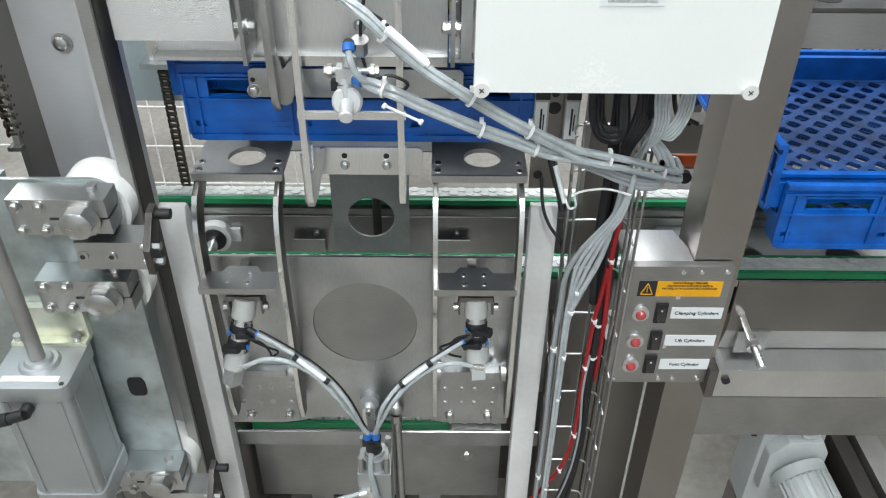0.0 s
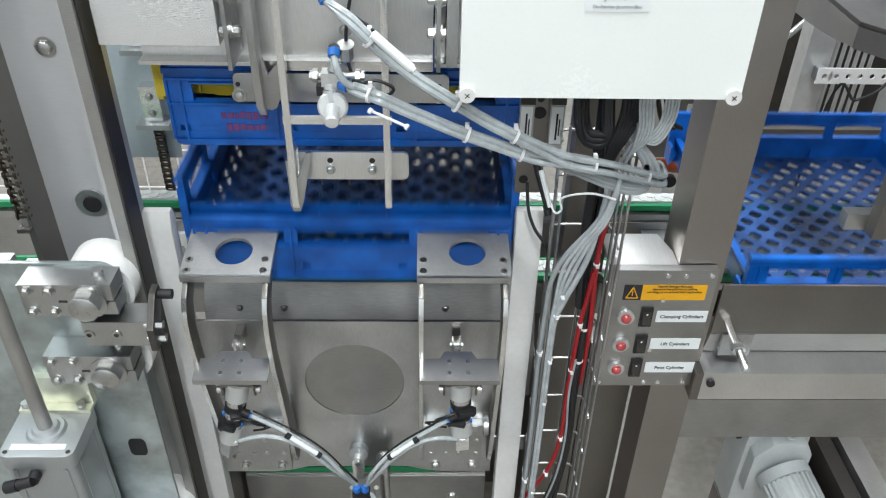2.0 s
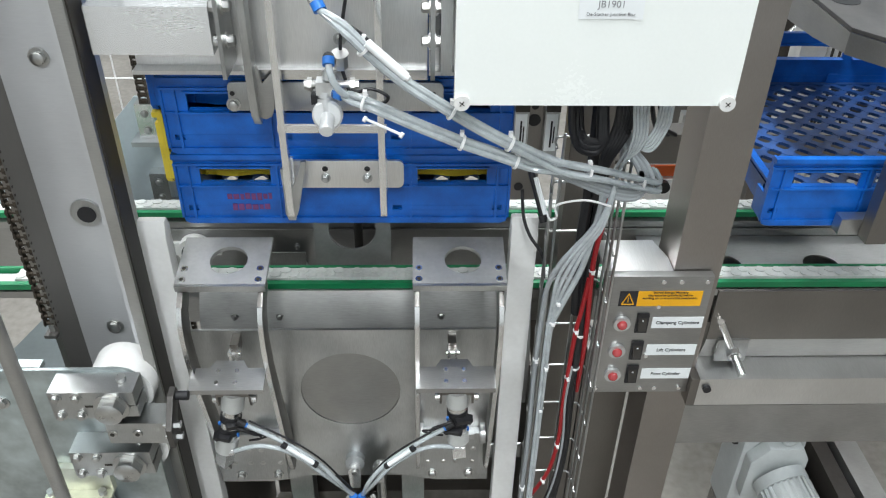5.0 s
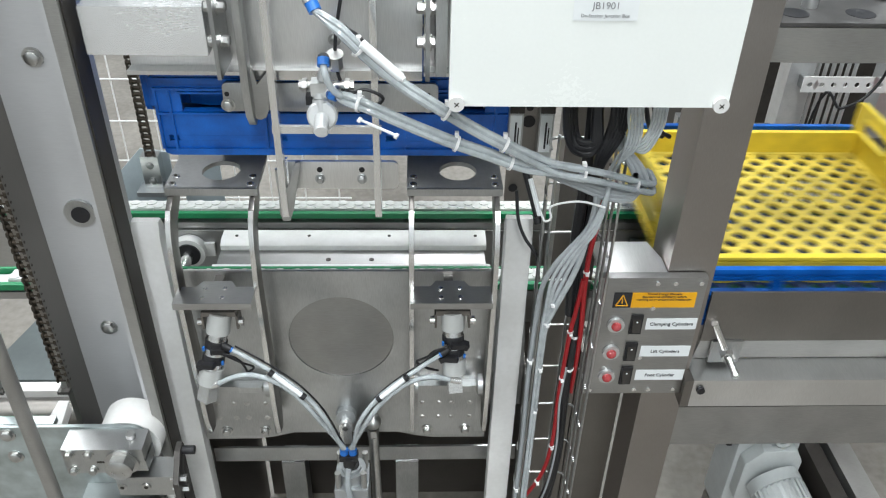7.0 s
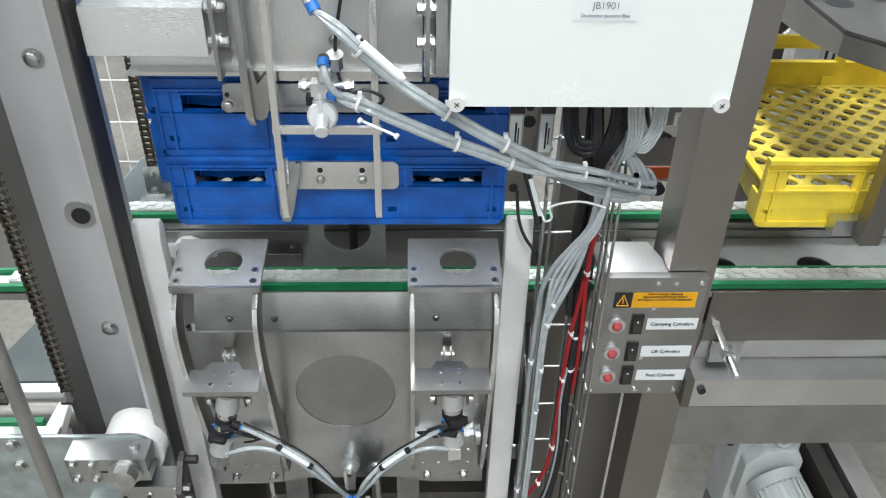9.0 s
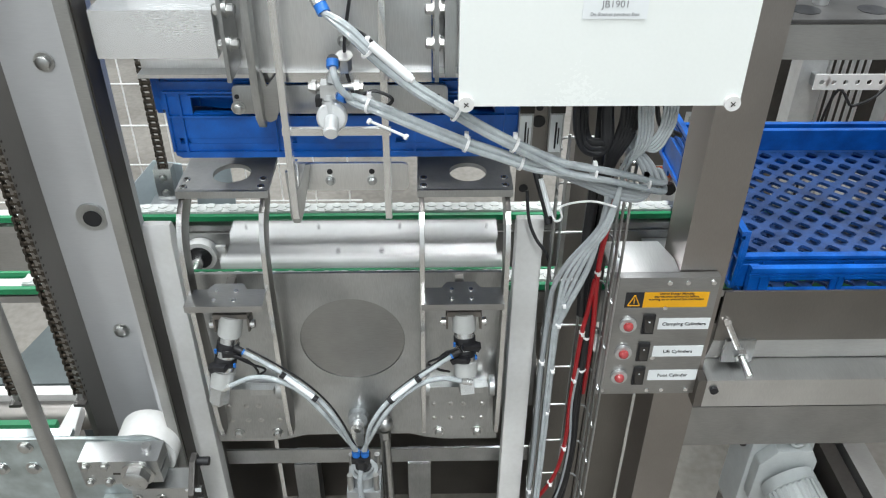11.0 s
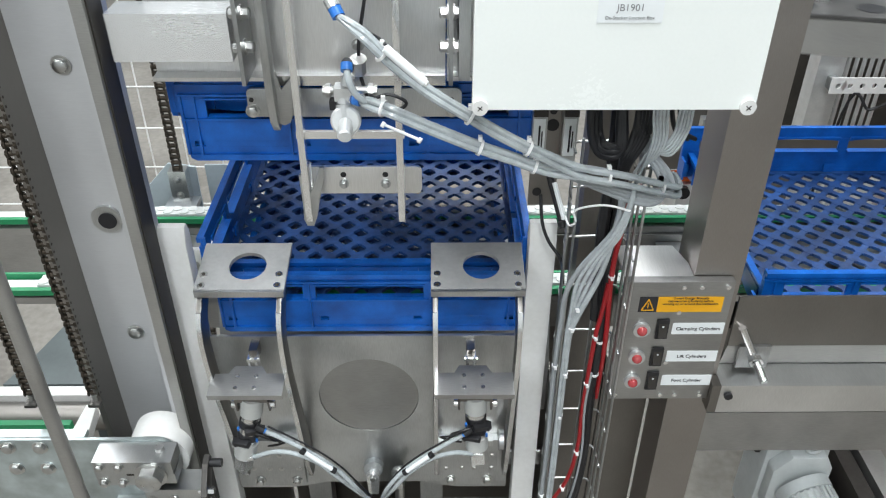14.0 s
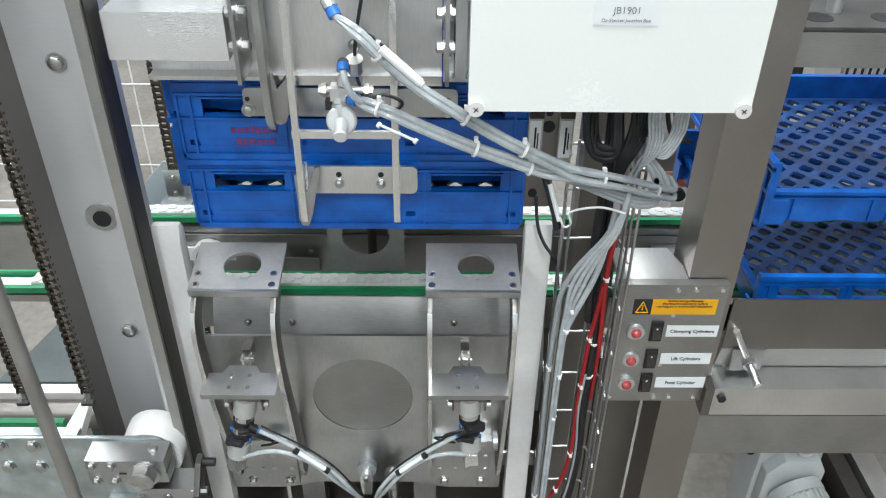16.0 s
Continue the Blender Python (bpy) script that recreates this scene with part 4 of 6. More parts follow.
def regulator():
    r = thing("air_regulator", "silver pneumatic flow regulator with blue hose collets", "regulator")
    bm = bmesh.new()
    cyl(bm, (-0.135, 1.099, 1.220), (-0.135, 1.089, 1.2225), 0.0225, 40)
    cyl(bm, (-0.135, 1.089, 1.2225), (-0.135, 1.086, 1.2232), 0.0225, 40, 0.0195)
    k = part("knob", bm, KNOBM, r, "round satin adjusting knob", 0.001)
    bm = bmesh.new()
    cyl(bm, (-0.135, 1.0862, 1.220), (-0.1340, 1.056, 1.214), 0.0108, 20)
    cyl(bm, (-0.1340, 1.056, 1.214), (-0.1339, 1.054, 1.2136), 0.0106, 20, 0.009)
    part("adjusting_stem", bm, KNOBM, k, "", 0.0008)
    bm = bmesh.new()
    cyl(bm, (-0.136, 1.100, 1.226), (-0.138, 1.104, 1.244), 0.0135, 22)
    cyl(bm, (-0.138, 1.104, 1.244), (-0.138, 1.106, 1.252), 0.0115, 22)
    box(bm, -0.150, -0.122, 1.096, 1.120, 1.250, 1.270)
    cyl(bm, (-0.132, 1.108, 1.270), (-0.129, 1.110, 1.283), 0.0095, 18)
    part("body", bm, CAST, r, "cast regulator body", 0.002)
    for x0, x1 in ((-0.150, -0.158), (-0.122, -0.100)):
        cylpart("spindle", (x0, 1.109, 1.262), (x1, 1.109, 1.262), 0.0062, FASTENER, r, 14)
    for x0, x1 in ((-0.156, -0.163), (-0.1635, -0.1675), (-0.101, -0.094), (-0.0935, -0.088)):
        cylpart("nut", (x0, 1.109, 1.262), (x1, 1.109, 1.262), 0.0105 if abs(x0 - x1) > 0.006 else 0.0075, FASTENER, r, 6)
    bm = bmesh.new()
    cyl(bm, (-0.1137, 1.118, 1.285), (-0.1137, 1.112, 1.306), 0.0105, 6)
    cyl(bm, (-0.1137, 1.112, 1.306), (-0.1137, 1.111, 1.309), 0.0125, 20)
    part("hex_fitting", bm, FASTENER, r, "chrome hex fitting", 0.001)
    bolt(r, -0.120, 1.187, 1.302, 0.007, 0.012)
    cylpart("elbow", (-0.131, 1.108, 1.2535), (-0.122, 1.098, 1.2535), 0.0080, CHROME, r, 14, 0.001)
    cylpart("collet", (-0.122, 1.098, 1.2535), (-0.112, 1.094, 1.2520), 0.0088, BLUEFIT, r, 16, 0.001)
    cylpart("elbow", (-0.1290, 1.112, 1.296), (-0.1285, 1.098, 1.308), 0.0085, BLACK, r, 14, 0.001)
    cylpart("collet", (-0.1283, 1.094, 1.309), (-0.1280, 1.086, 1.301), 0.0088, BLUEFIT, r, 16, 0.001)
    bm = bmesh.new()
    hose(bm, [(-0.128, 1.086, 1.302), (-0.1245, 1.078, 1.288), (-0.1180, 1.078, 1.272), (-0.1080, 1.084, 1.258), (-0.098, 1.09, 1.252)], 0.0052, 10)
    part("elbow_hose", bm, TUBE, r)
    bm = bmesh.new()
    cyl(bm, (-0.146, 1.102, 1.398), (-0.140, 1.096, 1.388), 0.0105, 16)
    part("valve_stub", bm, CHROME, r, "chrome valve stub", 0.001)
    cylpart("collet", (-0.1398, 1.0955, 1.3875), (-0.134, 1.088, 1.378), 0.0095, BLUEFIT, r, 16, 0.001)
    boxpart("black_clip", -0.158, -0.148, 1.096, 1.112, 1.236, 1.250, BLACK, r, 0.002)
    bm = bmesh.new()
    hose(bm, [(-0.112, 1.11, 1.262), (-0.0929, 1.10, 1.2545), (-0.072, 1.10, 1.2594), (-0.052, 1.10, 1.252), (-0.046, 1.10, 1.2443), (-0.055, 1.10, 1.2367), (-0.075, 1.10, 1.236)], 0.0026, 8)
    hose(bm, [(-0.099, 1.12, 1.40), (-0.1079, 1.12, 1.354), (-0.113, 1.12, 1.32), (-0.112, 1.115, 1.285), (-0.106, 1.11, 1.262), (-0.098, 1.095, 1.240)], 0.0026, 8)
    hose(bm, [(-0.108, 1.12, 1.354), (-0.0932, 1.10, 1.3507), (-0.080, 1.08, 1.350), (-0.069, 1.05, 1.352)], 0.0024, 8)
    part("sensor_lead", bm, BLACK, r, "thin black leads")
    return r


regulator()


def hose_bundles():
    """Two bundles of hoses that meet before the cable tray."""
    ends = [Vector((0.216, 1.062, 1.150)), Vector((0.278, 1.065, 1.136)), Vector((0.332, 1.07, 1.120)), Vector((0.372, 1.09, 1.102)), Vector((0.376, 1.13, 1.10))]
    runs = (
        ("upper", [(-0.135, 1.088, 1.379), (-0.101, 1.06, 1.364), (-0.065, 1.06, 1.326), (-0.019, 1.06, 1.286), (0.039, 1.06, 1.247), (0.095, 1.06, 1.212), (0.155, 1.06, 1.18)], 4),
        ("lower", [(-0.112, 1.094, 1.252), (-0.098, 1.088, 1.250), (-0.068, 1.07, 1.247), (-0.011, 1.07, 1.220), (0.055, 1.07, 1.191), (0.106, 1.07, 1.172), (0.167, 1.07, 1.150)], 4),
    )
    for nm, pts, n in runs:
        b = thing("hose_bundle", "bundle of translucent pneumatic hoses bound with white ties", "hose bundle", group="hose bundles")
        for k in range(n):
            o = Vector((0.0, 0.0068 * math.cos(k * 1.57 + 0.4), 0.0068 * math.sin(k * 1.57 + 0.4)))
            bm = bmesh.new()
            hose(bm, [Vector(pts[0])] + [Vector(p) + o for p in pts[1:]] + [e + o * 1.4 for e in ends], 0.0052 if k < 3 else 0.0040, 8, 8)
            part("air_hose", bm, TUBE if k < 3 else GREYCABLE, b)
        path = smooth_path([Vector(p) for p in pts] + ends, 8)
        for f in (0.16, 0.38, 0.52, 0.70, 0.84):
            i = int(f * (len(path) - 1))
            d = (path[i + 1] - path[i]).normalized()
            bm = bmesh.new()
            cyl(bm, path[i] - d * 0.0022, path[i] + d * 0.0018, 0.0128, 14)
            box(bm, -0.003, 0.003, -0.004, 0.004, 0.011, 0.019, Matrix.Translation(path[i]))
            part("cable_tie", bm, TIE, b, "white cable tie")
        if nm == "upper":
            p0, p1 = Vector((-0.070, 1.04, 1.352)), Vector((-0.018, 1.035, 1.306))
        else:
            p0, p1 = Vector((-0.080, 1.058, 1.233)), Vector((-0.028, 1.05, 1.212))
        cylpart("sleeve_label", p0, p1, 0.0065 if nm == "upper" else 0.0022, LABEL, b, 10, label="white printed sleeve")
        for p in (p0, p1):
            cylpart("tie_head", p, p + Vector((0.004, -0.002, -0.002)), 0.0045, TIE, b, 8)


hose_bundles()


# ---- junction box ----
def junction_box():
    j = thing("junction_box", "white enamelled electrical junction box with a printed label", "junction box")
    boxpart("lid", 0.046, 0.424, 1.0, 1.022, 1.281, 1.80, WHITE, j, 0.005)
    boxpart("body", 0.052, 0.418, 1.0222, 1.125, 1.285, 1.79, WHITE, j, 0.005)
    for x in (0.056, 0.413):
        bm = bmesh.new()
        cyl(bm, (x, 1.004, 1.286), (x, 0.994, 1.286), 0.0108, 28)
        s = part("lid_screw", bm, NYLON, j, "white plastic lid screw", 0.002)
        bm = bmesh.new()
        box(bm, -0.0042, 0.0042, 0.0, 0.0006, -0.0006, 0.0006, pose(x, 0.9930, 1.286, 0, 40, 0))
        box(bm, -0.0042, 0.0042, 0.0, 0.0006, -0.0006, 0.0006, pose(x, 0.9923, 1.286, 0, 130, 0))
        part("cross_slot", bm, DARK, s)
    lb = boxpart("label_plate", 0.199, 0.281, 0.9985, 0.9995, 1.400, 1.47, LABEL, j, 0.0, "white printed label")
    text("lettering", "JB1901", 0.0125, FADED, lb, pose(0.240, 0.998, 1.419, 90))
    text("lettering", "De-Stacker Junction Box", 0.0062, FADED, lb, pose(0.240, 0.998, 1.4065, 90))
    return j


junction_box()


def column(name, label, x0, x1, y0, y1, z0, z1, mat):
    c = thing(name, label, "column")
    boxpart("tube", x0, x1, y0, y1, z0, z1, mat, c, 0.006)
    boxpart("foot_plate", x0 - 0.03, x1 + 0.03, y0 - 0.03, y1 + 0.03, z0, z0 + 0.012, mat, c, 0.002) if z0 == FLOOR else None
    return c


column("machine_column", "brownish ground stainless square column", 0.452, 0.536, 1.15, 1.25, FLOOR, 2.5, COLUMN)
column("machine_post", "dark stainless post beside the column", 0.350, 0.450, 1.262, 1.33, FLOOR, 0.60, STEEL_BROWN)
column("tray_post", "dark steel post behind the cable tray", 0.262, 0.345, 1.255, 1.32, FLOOR, 1.5, STEEL_BROWN)


# ---- control panel ----
def control_panel():
    p = thing("control_panel", "stainless control panel with red lamps, rocker switches and labels", "control panel")
    bm = bmesh.new()
    prism(bm, [(1.13, 0.61), (1.13, 0.893), (1.148, 0.893), (1.148, 0.61)], "x", 0.327, 0.520)
    part("front", bm, STEEL_H, p, bevel=0.002)
    bm = bmesh.new()
    prism(bm, [(0.329, 1.1482), (0.451, 1.1482), (0.451, 1.19), (0.435, 1.245), (0.329, 1.245)], "z", 0.885, 0.892)
    part("hood", bm, SATIN, p, bevel=0.001)
    y = 1.13
    wl = boxpart("warning_label", 0.389, 0.505, y - 0.001, y - 0.0002, 0.827, 0.861, AMBER, p, 0.0, "amber warning label with small print")
    wb = boxpart("warning_sign", 0.356, 0.3885, y - 0.001, y - 0.0002, 0.827, 0.861, INK, p, 0.0, "black warning sign with yellow triangle")
    bm = bmesh.new()
    for a, b in (((0.3615, 0.832), (0.383, 0.832)), ((0.383, 0.832), (0.3722, 0.856)), ((0.3722, 0.856), (0.3615, 0.832))):
        cyl(bm, (a[0], y - 0.0016, a[1]), (b[0], y - 0.0016, b[1]), 0.0011, 6)
    cyl(bm, (0.3722, y - 0.0016, 0.837), (0.3722, y - 0.0016, 0.848), 0.001, 6)
    part("triangle", bm, AMBER, wb)
    text("lettering", "Stored Energy: Manually\ndepressurise cylinder(s) before\nworking on or around this mechanism", 0.0064, INK, wl, pose(0.447, y - 0.0016, 0.852, 90))
    for k, (z, word) in enumerate(((0.788, "Clamping Cylinders"), (0.721, "Lift Cylinders"), (0.660, "Foot Cylinder"))):
        lb = boxpart("name_label", 0.424, 0.518, y - 0.001, y - 0.0002, z - 0.013, z + 0.013, LABEL, p, 0.0, "white name label")
        text("lettering", word, 0.0102, INK, lb, pose(0.471, y - 0.0016, z, 90))
        bm = bmesh.new()
        cyl(bm, (0.368, y, z), (0.368, y - 0.007, z), 0.0155, 28)
        bz = part("lamp_bezel", bm, CAST, p, "chrome lamp bezel", 0.002)
        bm = bmesh.new()
        bmesh.ops.create_uvsphere(bm, u_segments=18, v_segments=10, radius=0.0095, matrix=Matrix.Translation((0.368, y - 0.008, z)) @ Matrix.Diagonal((1, 0.9, 1, 1)))
        for f in bm.faces:
            f.smooth = True
        part("lamp_lens", bm, LENS, bz, "red lamp lens")
        bm = bmesh.new()
        box(bm, 0.3945, 0.4165, y - 0.004, y - 0.0002, z - 0.022, z + 0.022)
        sw = part("switch_bezel", bm, BLACK, p, "", 0.006)
        bm = bmesh.new()
        prism(bm, [(y - 0.0032, z - 0.013), (y - 0.012, z - 0.012), (y - 0.006, z + 0.001), (y - 0.0045, z + 0.013), (y - 0.0032, z + 0.013)], "x", 0.398, 0.413)
        part("rocker", bm, DARK, sw, "black rocker")
        # glossy highlight on the rocker, drawn as a small white bar
        boxpart("marking", 0.4040, 0.4070, y - 0.0066, y - 0.0060, z + 0.007, z + 0.010, LABEL, sw, 0)
    for x, z in ((0.430, 0.882), (0.462, 0.882), (0.508, 0.882), (0.430, 0.826), (0.425, 0.706), (0.427, 0.622), (0.455, 0.622), (0.503, 0.622), (0.34, 0.622)):
        bm = bmesh.new()
        cyl(bm, (x, y, z), (x, y - 0.003, z), 0.0042, 12)
        part("dome_screw", bm, BRIGHT, p, bevel=0.001)
    return p


control_panel()


# ---- cable tray and cables ----
def cable_tray():
    t = thing("cable_tray", "upright wire mesh cable tray", "cable tray")
    for x, y, z1 in ((0.213, 1.12, 1.06), (0.216, 1.142, 1.11), (0.231, 1.155, 1.16), (0.282, 1.157, 0.99), (0.322, 1.142, 1.16), (0.324, 1.12, 1.19), (0.330, 1.105, 1.17)):
        cylpart("wire", (x, y, -0.1), (x, y, z1), 0.0026, STEEL, t, 6)
    for z in (1.153, 1.07, 0.971, 0.868, 0.762, 0.657, 0.554, 0.449, 0.345, 0.24):
        bm = bmesh.new()
        hose(bm, [(0.213, 1.118, z), (0.216, 1.150, z), (0.232, 1.158, z), (0.30, 1.158, z), (0.322, 1.153, z - 0.006), (0.330, 1.118, z - 0.025)], 0.0023, 5, 3)
        part("cross_wire", bm, STEEL, t)
    return t


cable_tray()


def cable(name, label, pts, r, mat, ties=()):
    c = thing(name, label, "cable", group="cables")
    bm = bmesh.new()
    hose(bm, pts, r, 9, 7)
    part("jacket", bm, mat, c)
    path = smooth_path(pts, 10)
    for f in ties:
        i = int(f * (len(path) - 2))
        d = (path[i + 1] - path[i]).normalized()
        bm = bmesh.new()
        cyl(bm, path[i] - d * 0.0016, path[i] + d * 0.0016, r + 0.0016, 12)
        box(bm, -0.0028, 0.0028, -0.011, -0.004, -0.002, 0.002, Matrix.Translation(path[i]))
        part("cable_tie", bm, TIE, c, "white cable tie")
    return c


cable("grey_hose", "translucent grey hose tied along the cable tray", [(0.288, 1.080, 1.099), (0.281, 1.080, 1.030), (0.268, 1.080, 0.948), (0.243, 1.085, 0.864), (0.230, 1.090, 0.805), (0.230, 1.095, 0.699), (0.231, 1.100, 0.493), (0.230, 1.100, 0.311), (0.228, 1.10, 0.1)], 0.0052, TUBE, (0.48, 0.7, 0.88))
cable("thin_hose", "thin translucent hose tied to the tray wire", [(0.283, 1.075, 1.097), (0.279, 1.075, 1.039), (0.235, 1.080, 0.964), (0.217, 1.090, 0.903), (0.215, 1.100, 0.830), (0.213, 1.105, 0.689), (0.216, 1.110, 0.477), (0.214, 1.110, 0.298), (0.212, 1.11, 0.1)], 0.0045, GREYCABLE, (0.62, 0.86))
for k in range(3):
    cable("air_hose", "translucent air hose fanning down into the tray", [(0.300, 1.07, 1.118), (0.292 + 0.002 * k, 1.066, 1.08), (0.277 + 0.005 * k, 1.066, 1.035), (0.252 + 0.007 * k, 1.074, 0.985), (0.232 + 0.007 * k, 1.082, 0.93 - 0.010 * k), (0.228 + 0.004 * k, 1.088, 0.86), (0.225 + 0.003 * k, 1.090 + 0.004 * (k % 2), 0.78), (0.226 + 0.003 * k, 1.094 + 0.004 * (k % 2), 0.5), (0.224 + 0.003 * k, 1.094, 0.1)], 0.0036, TUBE, (0.62, 0.80) if k == 2 else ())
cable("red_cable", "red cable tied to the tray", [(0.312, 1.12, 1.09), (0.304, 1.120, 1.015), (0.298, 1.120, 0.950), (0.298, 1.120, 0.886), (0.303, 1.120, 0.786), (0.306, 1.130, 0.699), (0.307, 1.140, 0.605)], 0.0046, REDCABLE, (0.45,))
cable("red_cable", "red cable tied to the tray", [(0.294, 1.120, 0.898), (0.289, 1.120, 0.826), (0.284, 1.120, 0.778), (0.281, 1.120, 0.689), (0.279, 1.120, 0.595), (0.280, 1.120, 0.493), (0.268, 1.120, 0.390), (0.233, 1.120, 0.304), (0.20, 1.12, 0.25)], 0.0042, REDCABLE, (0.26, 0.42, 0.66, 0.8))
cable("black_cable", "black cable tied to the tray", [(0.296, 1.13, 1.10), (0.294, 1.130, 0.974), (0.295, 1.130, 0.869), (0.295, 1.130, 0.778), (0.294, 1.130, 0.694), (0.290, 1.130, 0.615), (0.296, 1.130, 0.482), (0.291, 1.130, 0.370), (0.278, 1.130, 0.291), (0.25, 1.13, 0.15)], 0.0085, BLACK, (0.36, 0.48))
cable("black_cable", "black cable tied to the tray", [(0.288, 1.14, 1.12), (0.284, 1.140, 0.98), (0.288, 1.140, 0.85), (0.300, 1.140, 0.70), (0.300, 1.140, 0.56), (0.302, 1.138, 0.44), (0.296, 1.138, 0.33), (0.282, 1.135, 0.20)], 0.0056, BLACK, ())
cable("grey_lead", "thin grey lead along the black cable", [(0.286, 1.118, 0.69), (0.282, 1.116, 0.60), (0.288, 1.116, 0.48), (0.281, 1.116, 0.36), (0.262, 1.116, 0.26)], 0.0024, GREYCABLE, ())
cable("black_lead", "thin black sensor lead", [(0.176, 1.20, 1.03), (0.180, 1.18, 0.985), (0.192, 1.165, 0.955), (0.214, 1.15, 0.925), (0.219, 1.145, 0.88)], 0.0030, BLACK, ())
cable("white_tie_wire", "white tie wire strung across the tray", [(0.203, 1.100, 1.050), (0.208, 1.085, 1.042), (0.218, 1.085, 1.048), (0.217, 1.088, 1.068), (0.257, 1.070, 1.088), (0.296, 1.062, 1.082)], 0.0018, TIE, ())
for k in range(3):
    cable("grey_cable_loop", "grey cables looping back above the tray", [(0.199, 1.075 + 0.006 * k, 1.146 - 0.008 * k), (0.252, 1.075 + 0.004 * k, 1.124 - 0.008 * k), (0.298, 1.075, 1.108 - 0.008 * k), (0.335, 1.078, 1.100 - 0.007 * k), (0.361 - 0.006 * k, 1.085, 1.109 - 0.004 * k), (0.353 - 0.008 * k, 1.095, 1.133), (0.332 - 0.006 * k, 1.104, 1.157), (0.320 - 0.005 * k, 1.108, 1.181), (0.312, 1.12, 1.26)], 0.0046, GREYCABLE, ())
for k in range(3):
    cable("black_cable", "thick black cable hanging under the junction box", [(0.226 + 0.006 * k, 1.105, 1.30), (0.226 + 0.007 * k, 1.10 + 0.008 * k, 1.233), (0.231 + 0.007 * k, 1.10 + 0.008 * k, 1.191), (0.245 + 0.003 * k, 1.10, 1.162 + 0.008 * k), (0.271 - 0.002 * k, 1.10, 1.157 + 0.009 * k), (0.281 - 0.004 * k, 1.10, 1.181), (0.277 - 0.003 * k, 1.11, 1.233), (0.275, 1.115, 1.30)], 0.0062, BLACK)
for k in range(5):
    cable("black_cable", "thick black cable hanging under the junction box", [(0.292 + 0.006 * k, 1.10, 1.30), (0.296 + 0.006 * k, 1.095 + 0.004 * k, 1.228), (0.294 + 0.005 * k, 1.10, 1.191), (0.286 + 0.004 * k, 1.10, 1.162), (0.284 + 0.002 * k, 1.105, 1.133), (0.285, 1.125, 1.05)], 0.0058, BLACK)
cable("black_cable", "thick black cable running down the post", [(0.268, 1.12, 1.30), (0.272, 1.125, 1.2), (0.275, 1.13, 1.10), (0.276, 1.14, 0.95), (0.285, 1.145, 0.8)], 0.010, BLACK)
for k in range(5):
    cable("grey_lead", "thin grey lead hanging from the junction box", [(0.307 + 0.0052 * k, 1.07, 1.30), (0.310 + 0.0050 * k, 1.068, 1.242), (0.316 + 0.0046 * k, 1.07, 1.206), (0.314 + 0.0040 * k, 1.072, 1.178), (0.312, 1.09, 1.14), (0.31, 1.12, 1.08)], 0.0023, TUBE)
for k in range(5):
    cable("grey_lead", "thin grey lead hanging from the junction box", [(0.346 + 0.0046 * k, 1.07, 1.30), (0.347 + 0.0046 * k, 1.068, 1.242), (0.345 + 0.0046 * k, 1.07, 1.211), (0.334 + 0.0030 * k, 1.072, 1.190 - 0.004 * k), (0.318, 1.085, 1.172), (0.306, 1.11, 1.12)], 0.0023, TUBE)
for k in range(2):
    cable("black_lead", "black lead crossing under the junction box", [(0.33 + 0.01 * k, 1.10, 1.30), (0.345 + 0.012 * k, 1.11, 1.24), (0.362 + 0.012 * k, 1.12, 1.19), (0.40 + 0.012 * k, 1.17, 1.15)], 0.0038, BLACK)


def sensors():
    for x in (0.166, 0.216):
        s = thing("valve_switch", "small steel proximity switch with a white printed label", "sensor", group="sensors beside the stack")
        boxpart("housing", x - 0.012, x + 0.012, 1.200, 1.222, 1.085, 1.215, STEEL, s, 0.003)
        boxpart("cap", x - 0.0115, x + 0.0115, 1.193, 1.1995, 1.178, 1.212, DARK, s, 0.003)
        boxpart("label_strip", x - 0.010, x + 0.009, 1.1985, 1.1998, 1.105, 1.172, LABEL, s, 0, "white printed label")
        boxpart("print_bar", x - 0.002, x + 0.001, 1.1975, 1.1982, 1.112, 1.160, INK, s, 0)
        boxpart("print_bar", x + 0.003, x + 0.005, 1.1975, 1.1982, 1.120, 1.150, INK, s, 0)
    s = thing("sensor_bracket", "dark stainless bracket with a slotted hole and black sensor", "sensor")
    boxpart("plate", 0.158, 0.205, 1.2225, 1.228, 0.995, 1.21, STEEL_BROWN, s, 0.003)
    for z, r in ((1.15, 0.011), (1.175, 0.006), (1.022, 0.008)):
        cylpart("slot", (0.19 if z > 1.1 else 0.172, 1.2223, z), (0.19 if z > 1.1 else 0.172, 1.2215, z), r, BLACK, s, 14)
    cylpart("red_indicator", (0.197, 1.2, 1.10), (0.203, 1.196, 1.10), 0.0025, LENS, s, 8)
    cylpart("sensor", (0.186, 1.19, 1.075), (0.208, 1.155, 1.005), 0.0058, BLACK, s, 10)
    cylpart("sleeve_label", (0.194, 1.178, 1.066), (0.211, 1.148, 1.012), 0.0042, LABEL, s, 8)
    cylpart("sensor_tip", (0.208, 1.1545, 1.004), (0.211, 1.150, 0.995), 0.0075, BLACK, s, 12)


sensors()


def socket_screw(parent, x, y, z, r=0.007):
    """A socket-head screw in its counterbore, seen from the front."""
    bm = bmesh.new()
    cyl(bm, (x, y - 0.0003, z), (x, y - 0.0030, z), r, 20, r * 0.9)
    sc = part("socket_screw", bm, FASTENER, parent)
    cylpart("socket", (x, y - 0.0031, z), (x, y - 0.0036, z), r * 0.5, DARK, sc, 6)
    return sc


